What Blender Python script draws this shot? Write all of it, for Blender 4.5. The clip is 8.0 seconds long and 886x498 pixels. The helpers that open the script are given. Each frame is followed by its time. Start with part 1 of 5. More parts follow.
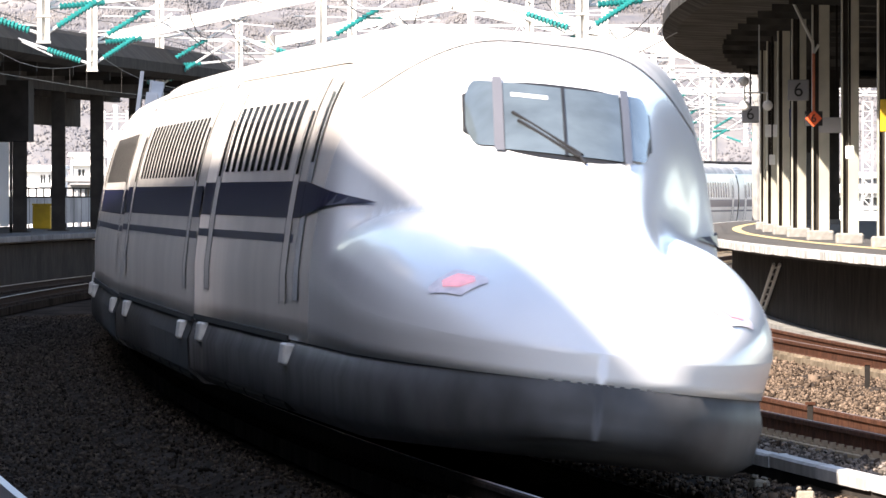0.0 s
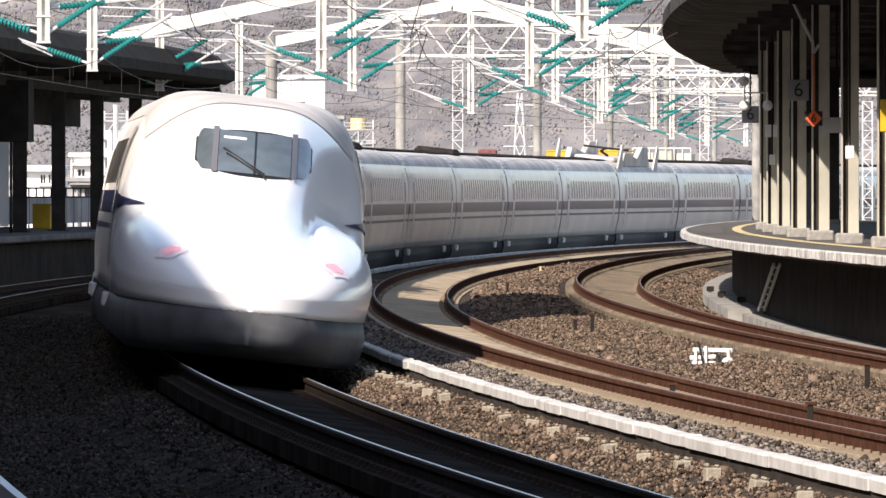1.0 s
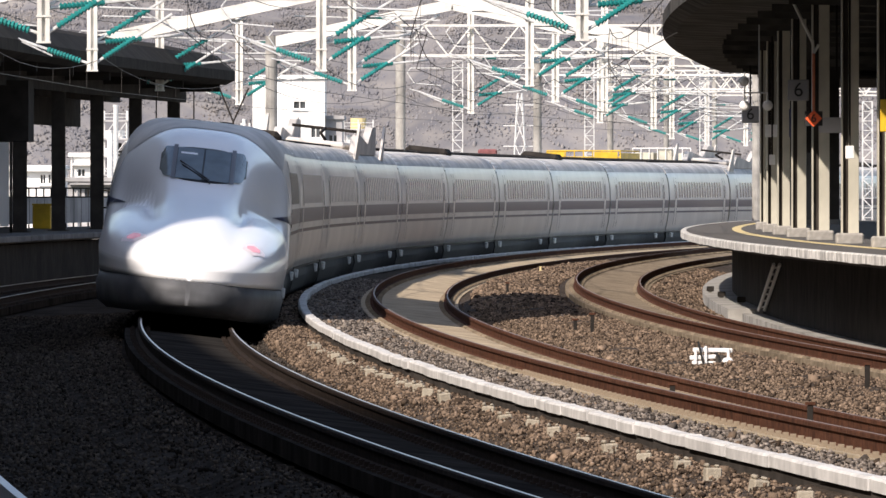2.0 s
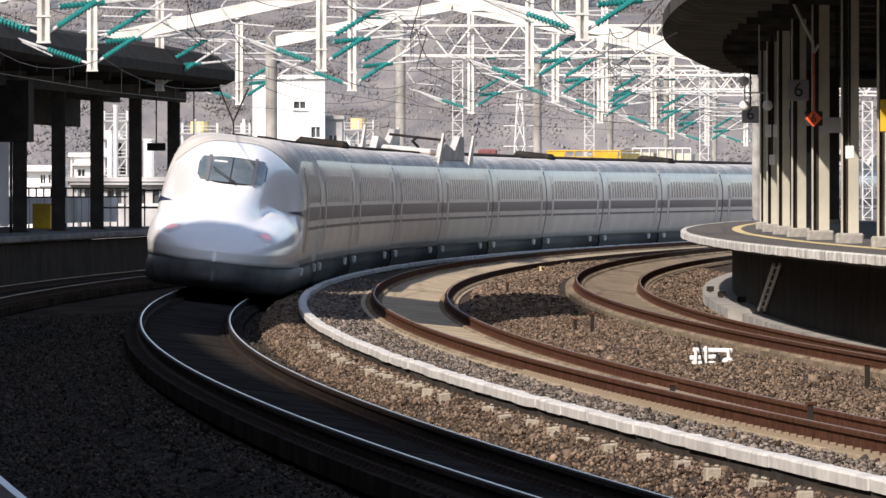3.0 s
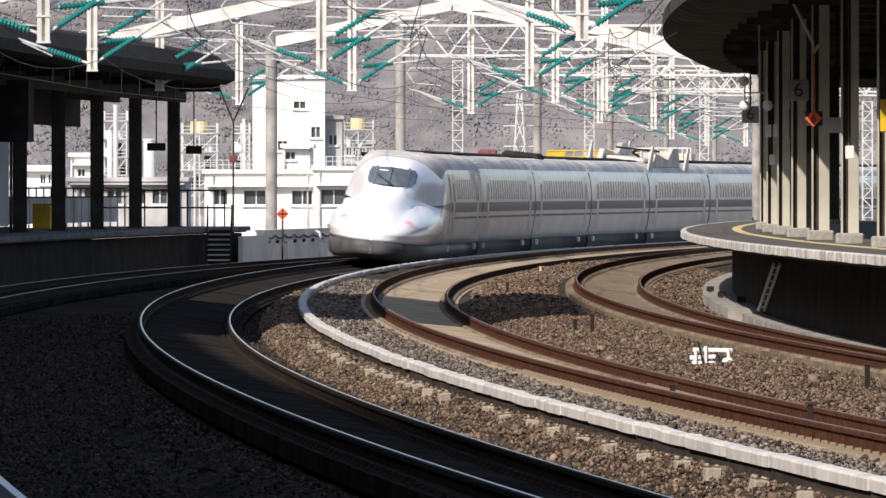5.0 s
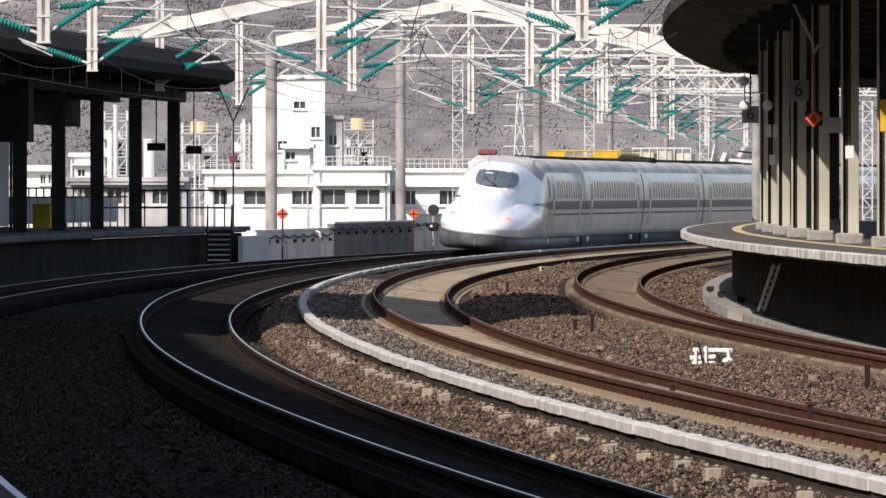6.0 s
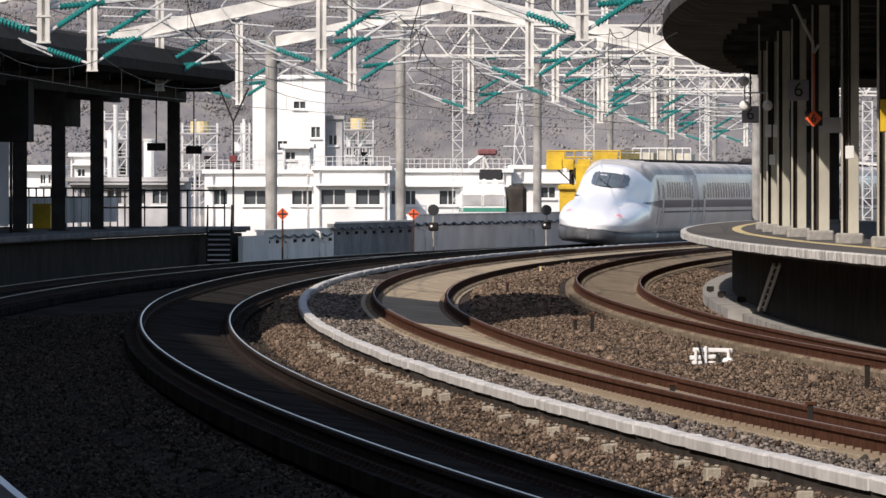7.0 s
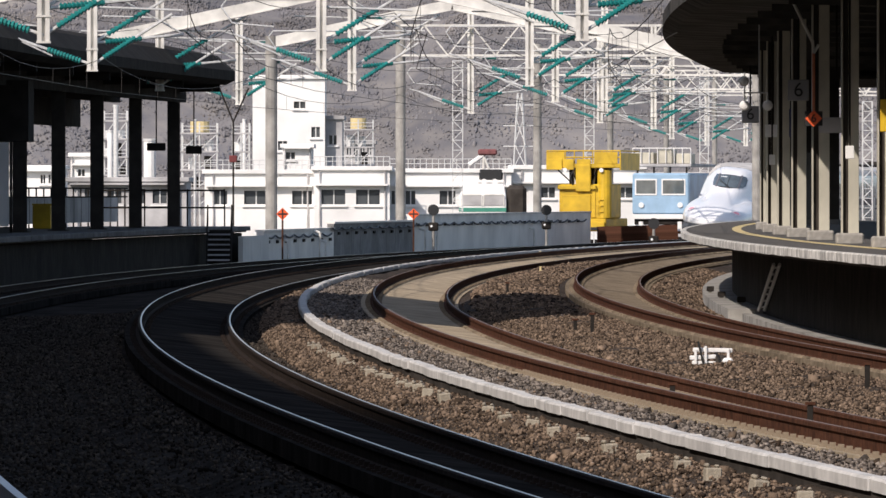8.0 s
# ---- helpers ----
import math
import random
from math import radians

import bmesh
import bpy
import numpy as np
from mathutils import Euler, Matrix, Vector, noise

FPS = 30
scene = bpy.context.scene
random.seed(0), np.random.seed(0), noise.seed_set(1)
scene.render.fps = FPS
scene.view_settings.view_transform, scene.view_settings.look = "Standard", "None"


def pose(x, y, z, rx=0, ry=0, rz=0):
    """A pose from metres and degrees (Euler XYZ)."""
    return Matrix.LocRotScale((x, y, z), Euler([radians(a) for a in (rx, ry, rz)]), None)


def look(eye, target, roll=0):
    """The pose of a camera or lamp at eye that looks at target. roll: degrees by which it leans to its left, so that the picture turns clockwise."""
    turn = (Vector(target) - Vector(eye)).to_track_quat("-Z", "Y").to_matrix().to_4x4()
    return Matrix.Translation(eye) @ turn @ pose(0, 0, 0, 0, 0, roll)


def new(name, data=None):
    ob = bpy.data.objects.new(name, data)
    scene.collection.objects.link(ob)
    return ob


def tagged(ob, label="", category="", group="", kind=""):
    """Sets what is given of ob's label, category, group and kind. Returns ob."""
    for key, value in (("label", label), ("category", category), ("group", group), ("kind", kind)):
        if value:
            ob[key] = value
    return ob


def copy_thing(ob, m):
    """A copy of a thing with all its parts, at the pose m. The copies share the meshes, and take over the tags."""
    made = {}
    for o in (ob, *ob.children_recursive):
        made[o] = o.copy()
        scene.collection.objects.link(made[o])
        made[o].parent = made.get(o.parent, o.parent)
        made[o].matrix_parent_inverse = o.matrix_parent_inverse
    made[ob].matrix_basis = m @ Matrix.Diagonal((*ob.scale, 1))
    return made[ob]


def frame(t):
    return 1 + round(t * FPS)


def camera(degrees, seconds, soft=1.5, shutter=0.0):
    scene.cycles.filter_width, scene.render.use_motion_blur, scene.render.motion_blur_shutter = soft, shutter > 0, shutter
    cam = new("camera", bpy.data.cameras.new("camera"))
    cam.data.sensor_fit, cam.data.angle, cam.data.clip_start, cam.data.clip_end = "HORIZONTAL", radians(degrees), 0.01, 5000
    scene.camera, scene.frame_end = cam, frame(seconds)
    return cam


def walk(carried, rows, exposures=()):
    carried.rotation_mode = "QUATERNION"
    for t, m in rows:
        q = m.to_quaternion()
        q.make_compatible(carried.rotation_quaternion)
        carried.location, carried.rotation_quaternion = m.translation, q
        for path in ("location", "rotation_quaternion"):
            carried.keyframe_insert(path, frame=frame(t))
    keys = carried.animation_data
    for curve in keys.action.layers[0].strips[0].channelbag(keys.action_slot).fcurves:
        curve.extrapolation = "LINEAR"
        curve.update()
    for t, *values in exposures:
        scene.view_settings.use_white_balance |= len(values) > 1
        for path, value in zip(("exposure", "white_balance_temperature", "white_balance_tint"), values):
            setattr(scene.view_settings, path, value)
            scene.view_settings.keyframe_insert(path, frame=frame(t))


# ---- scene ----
# The camera stands on a platform and looks down a long curve through a long lens.
F_DEG = 4.9156
EYE = (0.0, 0.0, 2.277)
CX, CY, CR = 1702.828, 217.413, 1707.724      # centre and radius of the curve of track A
CANT = 0.169                                   # outer rail above inner rail
LEAN = CANT / 1.505

cam = camera(F_DEG, 8.0, soft=1.5, shutter=0.1)
cam_pose = pose(0, 0, EYE[2], 90 - 0.3215, 0, 0)
walk(cam, [(0.0, cam_pose), (8.0, cam_pose)], exposures=[(0.0, 1.45, 6950, 15), (0.5, 0.88, 6950, 15), (1.0, 0.64, 6950, 15), (2.0, 0.45, 6950, 15), (3.5, 0.36, 6900, 15), (6.0, 0.12, 6850, 15), (8.0, -0.10, 6800, 15)])


def at(o, s, z=0.0):
    """Point o metres inside the centre line of track A, s metres along it, z above its inner rail."""
    r, th = CR - o, s / CR
    return Vector((CX - r * math.cos(th), CY + r * math.sin(th), z))


def frame_at(o, s, z=0.0):
    """Pose at such a point: y along the track, x inwards."""
    m = Matrix.Rotation(-s / CR, 4, "Z")
    m.translation = at(o, s, z)
    return m


# ---- world and sun ----
SUN_EL, SUN_PHI = 38.0, 55.0        # elevation; angle behind the cross-track direction
world = bpy.data.worlds.new("world")
scene.world = world
world.use_nodes = True
wn = world.node_tree.nodes
sky = wn.new("ShaderNodeTexSky")
sky.sky_type = "NISHITA"
sky.sun_disc = False
sky.sun_elevation = radians(SUN_EL)
to_sun = Vector((-math.cos(radians(SUN_PHI)), -math.sin(radians(SUN_PHI)), math.tan(radians(SUN_EL)))).normalized()
sky.sun_rotation = math.atan2(to_sun.x, to_sun.y)
world.node_tree.links.new(sky.outputs[0], wn["Background"].inputs[0])
wn["Background"].inputs[1].default_value = 0.15
sun = new("sun", bpy.data.lights.new("sun", "SUN"))
sun.data.energy, sun.data.angle, sun.data.color = 4.7, radians(0.55), (1.0, 0.95, 0.88)
sun.matrix_world = look(to_sun * 100, (0, 0, 0))


# ---- materials ----
def material(name, color, rough=0.6, metal=0.0, vary=0.25, scale=3.0, bump=0.0, bump_scale=40.0, spec=0.5,
             second=None, stain=0.0, stain_scale=0.6, island=False, coat=0.0, emit=0.0):
    m = bpy.data.materials.new(name)
    m.use_nodes = True
    nt = m.node_tree
    N, Lk = nt.nodes, nt.links
    b = N["Principled BSDF"]
    b.inputs["Roughness"].default_value = rough
    b.inputs["Metallic"].default_value = metal
    b.inputs["Specular IOR Level"].default_value = spec
    b.inputs["Coat Weight"].default_value = coat
    tc = N.new("ShaderNodeTexCoord")
    n1 = N.new("ShaderNodeTexNoise")
    n1.inputs["Scale"].default_value, n1.inputs["Detail"].default_value = scale, 6
    Lk.new(tc.outputs["Object"], n1.inputs["Vector"])
    ramp = N.new("ShaderNodeValToRGB")
    lo = [c * (1 - vary) for c in color]
    hi = list(second) if second else [min(1, c * (1 + vary)) for c in color]
    ramp.color_ramp.elements[0].position, ramp.color_ramp.elements[1].position = 0.3, 0.7
    ramp.color_ramp.elements[0].color, ramp.color_ramp.elements[1].color = (*lo, 1), (*hi, 1)
    Lk.new(n1.outputs["Fac"], ramp.inputs["Fac"])
    out = ramp.outputs["Color"]
    if island:
        g = N.new("ShaderNodeNewGeometry")
        mul = N.new("ShaderNodeMix")
        mul.data_type, mul.blend_type = "RGBA", "MULTIPLY"
        r2 = N.new("ShaderNodeValToRGB")
        r2.color_ramp.elements[0].color, r2.color_ramp.elements[1].color = (0.22, 0.20, 0.19, 1), (2.3, 2.15, 2.0, 1)
        Lk.new(g.outputs["Random Per Island"], r2.inputs["Fac"])
        mul.inputs[0].default_value = 1.0
        Lk.new(out, mul.inputs[6])
        Lk.new(r2.outputs["Color"], mul.inputs[7])
        out = mul.outputs[2]
    if stain:
        n2 = N.new("ShaderNodeTexNoise")
        n2.inputs["Scale"].default_value, n2.inputs["Detail"].default_value = stain_scale, 4
        Lk.new(tc.outputs["Object"], n2.inputs["Vector"])
        mx = N.new("ShaderNodeMix")
        mx.data_type, mx.blend_type = "RGBA", "MULTIPLY"
        r3 = N.new("ShaderNodeValToRGB")
        r3.color_ramp.elements[0].position, r3.color_ramp.elements[1].position = 0.35, 0.6
        r3.color_ramp.elements[0].color = (1 - stain, 1 - stain, 1 - stain, 1)
        r3.color_ramp.elements[1].color = (1, 1, 1, 1)
        Lk.new(n2.outputs["Fac"], r3.inputs["Fac"])
        mx.inputs[0].default_value = 1.0
        Lk.new(out, mx.inputs[6])
        Lk.new(r3.outputs["Color"], mx.inputs[7])
        out = mx.outputs[2]
    Lk.new(out, b.inputs["Base Color"])
    if bump:
        n3 = N.new("ShaderNodeTexNoise")
        n3.inputs["Scale"].default_value, n3.inputs["Detail"].default_value = bump_scale, 5
        Lk.new(tc.outputs["Object"], n3.inputs["Vector"])
        bp = N.new("ShaderNodeBump")
        bp.inputs["Strength"].default_value, bp.inputs["Distance"].default_value = bump, 0.02
        Lk.new(n3.outputs["Fac"], bp.inputs["Height"])
        Lk.new(bp.outputs["Normal"], b.inputs["Normal"])
    if emit:
        b.inputs["Emission Color"].default_value = (*color, 1)
        b.inputs["Emission Strength"].default_value = emit
    return m


M_BALLAST = material("ballast", (0.045, 0.035, 0.027), 0.95, vary=0.6, scale=28, second=(0.105, 0.082, 0.066), spec=0.05, bump=1.0, bump_scale=14, stain=0.35, stain_scale=0.5)
M_STONE = material("ballast_stone", (0.108, 0.083, 0.064), 0.95, spec=0.1, vary=0.3, scale=3, island=True)
M_STONE_GREY = material("grey_stone", (0.118, 0.107, 0.098), 0.95, spec=0.1, vary=0.3, scale=3, island=True)
M_SLAB = material("slab_concrete", (0.43, 0.35, 0.25), 0.95, spec=0.0, vary=0.3, scale=2, stain=0.35, stain_scale=1.2, bump=0.3)
# Dark copies of ballast and slab: the left tracks' shade put into colour
M_SHADED_BED = material("shaded_ballast", (0.034, 0.031, 0.028), 0.95, vary=0.4, scale=1.5, second=(0.056, 0.051, 0.046), spec=0.0, bump=1.0, bump_scale=14, stain=0.3)
M_SLAB_SHADED = material("shaded_slab", (0.034, 0.031, 0.028), 0.95, spec=0.0, vary=0.3, scale=2, stain=0.4, bump=0.3)
M_SLAB_BROWN = material("dirty_slab", (0.25, 0.20, 0.145), 0.95, spec=0.0, vary=0.3, scale=3, stain=0.4, stain_scale=1.0, bump=0.4)
M_PILLAR = material("screen_pillar", (0.13, 0.13, 0.145), 0.45, vary=0.05)
M_RUST = material("rail_rust", (0.085, 0.038, 0.024), 0.9, spec=0.05, vary=0.4, scale=9, bump=0.4, stain=0.3, stain_scale=3)
# Stone and rail colours darkened for the same shade
M_SHADED_STONE = material("shaded_stone", (0.038, 0.0345, 0.031), 0.95, spec=0.02, vary=0.3, scale=3, island=True)
M_RAIL_SHADED = material("shaded_rail", (0.032, 0.024, 0.020), 0.9, spec=0.05, vary=0.4, scale=9, bump=0.4, stain=0.3, stain_scale=3)
M_STEEL = material("rail_head", (0.50, 0.47, 0.44), 0.32, 0.6, vary=0.1, scale=20)
M_DULL_HEAD = material("dull_rail_head", (0.20, 0.145, 0.12), 0.6, 0.2, vary=0.2, scale=15)
M_HOUSE_GLASS = material("house_glass", (0.07, 0.078, 0.085), 0.15, vary=0.4, scale=0.8, spec=0.4)
M_COPING = material("worn_coping", (0.36, 0.34, 0.31), 0.9, vary=0.3, scale=3, stain=0.45, stain_scale=1.5, bump=0.4)
# Also the shade colour of trough wall, column recesses and platform face
M_COL_DARK = material("brown_black", (0.062, 0.054, 0.048), 0.8, vary=0.3, scale=2, stain=0.3, spec=0.03)
M_TROUGH = material("pale_concrete", (0.60, 0.58, 0.55), 0.85, vary=0.12, scale=5, stain=0.25, stain_scale=1.5, bump=0.3)
M_CONCRETE = material("concrete", (0.34, 0.325, 0.30), 0.9, vary=0.2, scale=2.5, stain=0.4, stain_scale=0.8, bump=0.3)
M_PARAPET = material("parapet_concrete", (0.80, 0.765, 0.71), 0.9, vary=0.07, scale=0.8, stain=0.18, stain_scale=0.25, bump=0.3)
M_PARAPET_DARK = material("dark_parapet", (0.20, 0.195, 0.19), 0.9, vary=0.2, scale=2.5, stain=0.3, bump=0.3)
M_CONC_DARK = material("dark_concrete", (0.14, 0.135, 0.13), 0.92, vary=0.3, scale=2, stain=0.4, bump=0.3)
M_BLOCK = material("block_concrete", (0.30, 0.26, 0.20), 0.9, vary=0.2, scale=6, bump=0.5)
M_EDGE = material("chipped_white_stone", (0.66, 0.64, 0.60), 0.9, vary=0.3, scale=4, stain=0.5, stain_scale=2.2, bump=0.5)
M_ASPHALT = material("platform_asphalt", (0.10, 0.092, 0.085), 0.92, vary=0.25, scale=6, stain=0.25, bump=0.4)
M_WHITE = material("train_white", (0.84, 0.84, 0.845), 0.24, vary=0.03, scale=0.7, spec=0.45, coat=0.2)
# Warm copy of the white: light bounced off the ballast, put into colour
M_SIDE = material("train_side_white", (0.88, 0.82, 0.755), 0.28, vary=0.05, scale=0.8, spec=0.35, stain=0.12, stain_scale=0.5)
M_ROOF = material("train_roof_grey", (0.58, 0.545, 0.505), 0.6, spec=0.15, vary=0.15, scale=1.2, stain=0.2)
M_SKIRT = material("train_skirt_grey", (0.10, 0.102, 0.108), 0.55, vary=0.2, scale=2, stain=0.35, stain_scale=1, spec=0.2)
M_UNDER = material("underframe_dark", (0.035, 0.034, 0.033), 0.8, vary=0.3, scale=3)
M_BLUE = material("stripe_blue", (0.022, 0.024, 0.068), 0.28, vary=0.08, scale=2, spec=0.45)
M_GLASS = material("window_dark", (0.014, 0.014, 0.016), 0.2, vary=0.2, scale=2, spec=0.4)
M_SCREEN = material("screen_glass", (0.10, 0.125, 0.14), 0.07, vary=0.3, scale=2, spec=0.8)
M_BLACK = material("black_rubber", (0.015, 0.015, 0.016), 0.6, vary=0.2, scale=5)
M_LAMP_RED = material("tail_lamp", (0.82, 0.34, 0.38), 0.2, vary=0.15, scale=12, emit=0.2)
M_LENS = material("lamp_lens", (0.86, 0.76, 0.77), 0.3, vary=0.15, scale=10)
M_PAINT_W = material("white_steel", (0.74, 0.72, 0.67), 0.55, vary=0.1, scale=3, stain=0.25, stain_scale=1.4)
M_GALV = material("galvanised_steel", (0.62, 0.62, 0.61), 0.5, 0.25, vary=0.15, scale=8)
M_TEAL = material("teal_insulator", (0.01, 0.20, 0.19), 0.35, vary=0.2, scale=8)
M_WIRE = material("wire", (0.05, 0.045, 0.042), 0.6, 0.3, vary=0.2, scale=10)
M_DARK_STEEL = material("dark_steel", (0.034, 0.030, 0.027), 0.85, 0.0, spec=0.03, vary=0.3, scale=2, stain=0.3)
M_CANOPY = material("weathered_canopy_steel", (0.085, 0.08, 0.074), 0.85, spec=0.03, vary=0.35, scale=1.2, stain=0.4)
M_COLUMN = material("cream_column", (0.54, 0.51, 0.42), 0.6, vary=0.1, scale=2, stain=0.25)
M_HOUSE = material("white_render", (0.82, 0.81, 0.79), 0.85, vary=0.06, scale=0.6, stain=0.12, stain_scale=0.4)
M_HOUSE_GREY = material("grey_render", (0.46, 0.45, 0.45), 0.85, vary=0.15, scale=0.6, stain=0.3)
M_YELLOW = material("yellow_paint", (0.66, 0.42, 0.02), 0.5, vary=0.12, scale=2, stain=0.3, stain_scale=1.2)
M_CREAM = material("cream_tactile", (0.62, 0.50, 0.26), 0.8, vary=0.12, scale=5)
M_LIGHT_BLUE = material("pale_blue_paint", (0.30, 0.46, 0.62), 0.45, vary=0.1, scale=2, stain=0.2)
M_ORANGE = material("orange_sign", (0.90, 0.13, 0.035), 0.5, vary=0.06, scale=4)
M_GREEN = material("green_paint", (0.05, 0.25, 0.18), 0.5, vary=0.15, scale=2)
M_GROUND = material("town_ground", (0.22, 0.21, 0.19), 0.95, vary=0.3, scale=0.05, stain=0.3, stain_scale=0.02)


# ---- builders ----
def mesh_from(name, verts, faces, mat, smooth=False):
    me = bpy.data.meshes.new(name)
    me.from_pydata([tuple(v) for v in verts], [], faces)
    for mt in (mat if isinstance(mat, (list, tuple)) else [mat]):
        me.materials.append(mt)
    me.update()
    if smooth:
        me.polygons.foreach_set("use_smooth", [True] * len(me.polygons))
    return me


def part(name, bm, mat, parent=None, label="", bevel=0.0, smooth=False, m=None):
    """One mesh object from a bmesh or a mesh, under a thing or a part."""
    if isinstance(bm, bpy.types.Mesh):
        me = bm
    else:
        if bevel:
            bmesh.ops.bevel(bm, geom=[e for e in bm.edges], offset=bevel, segments=1, affect="EDGES", clamp_overlap=True)
        bmesh.ops.recalc_face_normals(bm, faces=bm.faces[:])
        me = bpy.data.meshes.new(name)
        bm.to_mesh(me)
        bm.free()
        me.materials.append(mat)
        if smooth:
            me.polygons.foreach_set("use_smooth", [True] * len(me.polygons))
    ob = new(name, me)
    if parent:
        ob.parent = parent
    if m is not None:
        ob.matrix_basis = m
    if label:
        ob["label"] = label
    return ob


def boxes(*specs):
    """A bmesh of boxes, each (x0, x1, y0, y1, z0, z1)."""
    bm = bmesh.new()
    for x0, x1, y0, y1, z0, z1 in specs:
        v = [bm.verts.new(p) for p in ((x0, y0, z0), (x1, y0, z0), (x1, y1, z0), (x0, y1, z0), (x0, y0, z1), (x1, y0, z1), (x1, y1, z1), (x0, y1, z1))]
        for f in ((3, 2, 1, 0), (4, 5, 6, 7), (0, 1, 5, 4), (1, 2, 6, 5), (2, 3, 7, 6), (3, 0, 4, 7)):
            bm.faces.new([v[i] for i in f])
    return bm


def bars(bm, segs, r, n=6):
    """Adds round bars between pairs of points."""
    for a, b in segs:
        a, b = Vector(a), Vector(b)
        d = b - a
        q = d.to_track_quat("Z", "Y").to_matrix()
        ra, rb = (r if isinstance(r, (tuple, list)) else (r, r))
        lo = [bm.verts.new(a + q @ Vector((ra * math.cos(t), ra * math.sin(t), 0))) for t in [2 * math.pi * (i + 0.5) / n for i in range(n)]]
        hi = [bm.verts.new(b + q @ Vector((rb * math.cos(t), rb * math.sin(t), 0))) for t in [2 * math.pi * (i + 0.5) / n for i in range(n)]]
        for i in range(n):
            bm.faces.new((lo[i], lo[(i + 1) % n], hi[(i + 1) % n], hi[i]))
        bm.faces.new(lo[::-1])
        bm.faces.new(hi)
    return bm


def beam(bm, a, b, w, h):
    """Adds a rectangular bar from a to b, w wide (level) and h high."""
    a, b = Vector(a), Vector(b)
    d = (b - a).normalized()
    side = d.cross(Vector((0, 0, 1)))
    side = side.normalized() if side.length > 1e-3 else Vector((1, 0, 0))
    up = side.cross(d).normalized()
    v = [bm.verts.new(p + side * (i * w / 2) + up * (j * h / 2)) for p in (a, b) for i, j in ((-1, -1), (1, -1), (1, 1), (-1, 1))]
    for f in ((3, 2, 1, 0), (4, 5, 6, 7), (0, 1, 5, 4), (1, 2, 6, 5), (2, 3, 7, 6), (3, 0, 4, 7)):
        bm.faces.new([v[i] for i in f])
    return bm


def sweep(name, prof, s0, s1, step, mat, closed=True, base=(0.0, 0.0), smooth=False):
    """A mesh of the profile (o, z) carried along the curve, with its ends capped."""
    n = max(1, int(round((s1 - s0) / step)))
    verts, faces, k = [], [], len(prof)
    for i in range(n + 1):
        s = s0 + (s1 - s0) * i / n
        verts += [at(base[0] + o, s, base[1] + z) for o, z in prof]
    for i in range(n):
        for j in range(k if closed else k - 1):
            a, b = i * k + j, i * k + (j + 1) % k
            faces.append((a, b, b + k, a + k))
    if closed:
        faces += [tuple(range(k))[::-1], tuple(n * k + j for j in range(k))]
    return mesh_from(name, verts, faces, mat, smooth)


def thing(name, m, label, category, group="", kind=""):
    ob = new(name)
    ob.matrix_basis = m
    return tagged(ob, label, category, group, kind)


# ---- ground, tracks, platforms ----
def lerp(x, pts):
    for (a, fa), (b, fb) in zip(pts, pts[1:]):
        if x <= b:
            t = min(1, max(0, (x - a) / (b - a)))
            return fa + (fb - fa) * t
    return pts[-1][1]


BED = [(-60, -0.55), (-8.2, -0.55), (-6.9, -0.55), (-4.0, -0.50), (-1.9, -0.42), (-1.45, -0.20), (1.2, -0.33), (1.4, -0.10), (1.65, 0.0), (1.85, -0.02), (2.06, -0.02), (2.15, 0.06), (2.35, 0.07),
       (2.9, 0.02), (3.2, 0.04), (3.3, -0.03), (5.15, -0.22), (5.3, -0.11), (5.6, -0.02), (6.6, 0.06), (7.2, 0.02), (7.6, -0.02), (9.8, -0.22), (10.3, -0.33), (10.9, -0.46), (11.2, -0.6), (40, -0.6)]
S0, S1 = -250.0, 420.0


def make_trackbed():
    os_ = sorted(set([-60, -40, -25, -15] + [round(-8.4 + 0.2 * i, 2) for i in range(102)] + [14, 18, 25, 40]))
    ss = [S0 + 1.5 * i for i in range(int((S1 - S0) / 1.5) + 1)]
    verts, faces, k = [], [], len(os_)
    for s in ss:
        for o in os_:
            z = lerp(o, BED)
            rough = 0.05 if 1.6 < o < 2.9 or 5.6 < o < 7.4 else 0.015
            z += rough * noise.noise(Vector((o * 1.6, s * 0.5, 0.0))) * 1.6
            verts.append(at(o, s, z))
    for i in range(len(ss) - 1):
        for j in range(k - 1):
            a = i * k + j
            faces.append((a, a + 1, a + 1 + k, a + k))
    ob = part("trackbed", mesh_from("trackbed", verts, faces, [M_BALLAST, M_SHADED_BED], True), None)
    # faces left of o = 1.2 take the ballast colour darkened for shade
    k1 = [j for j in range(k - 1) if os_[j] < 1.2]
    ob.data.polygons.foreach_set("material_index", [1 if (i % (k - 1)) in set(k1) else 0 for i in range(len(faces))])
    tagged(ob, "brown stone ballast of a curved railway", "ballast", kind="structure")


make_trackbed()
ground = part("ground", boxes((-4000, 4000, -1500, 4500, -9.0, -8.0)), M_GROUND)
tagged(ground, "grey town ground below the viaduct", "ground", kind="structure")


RAIL_PROF = [(-0.065, -0.17), (0.065, -0.17), (0.065, -0.155), (0.012, -0.14), (0.012, -0.05), (0.034, -0.04), (0.034, -0.006), (0.028, 0.0), (-0.028, 0.0), (-0.034, -0.006), (-0.034, -0.04), (-0.012, -0.05), (-0.012, -0.14), (-0.065, -0.155)]
HEAD_PROF = [(0.002, -0.002), (0.029, -0.002), (0.028, 0.003), (0.004, 0.003)]


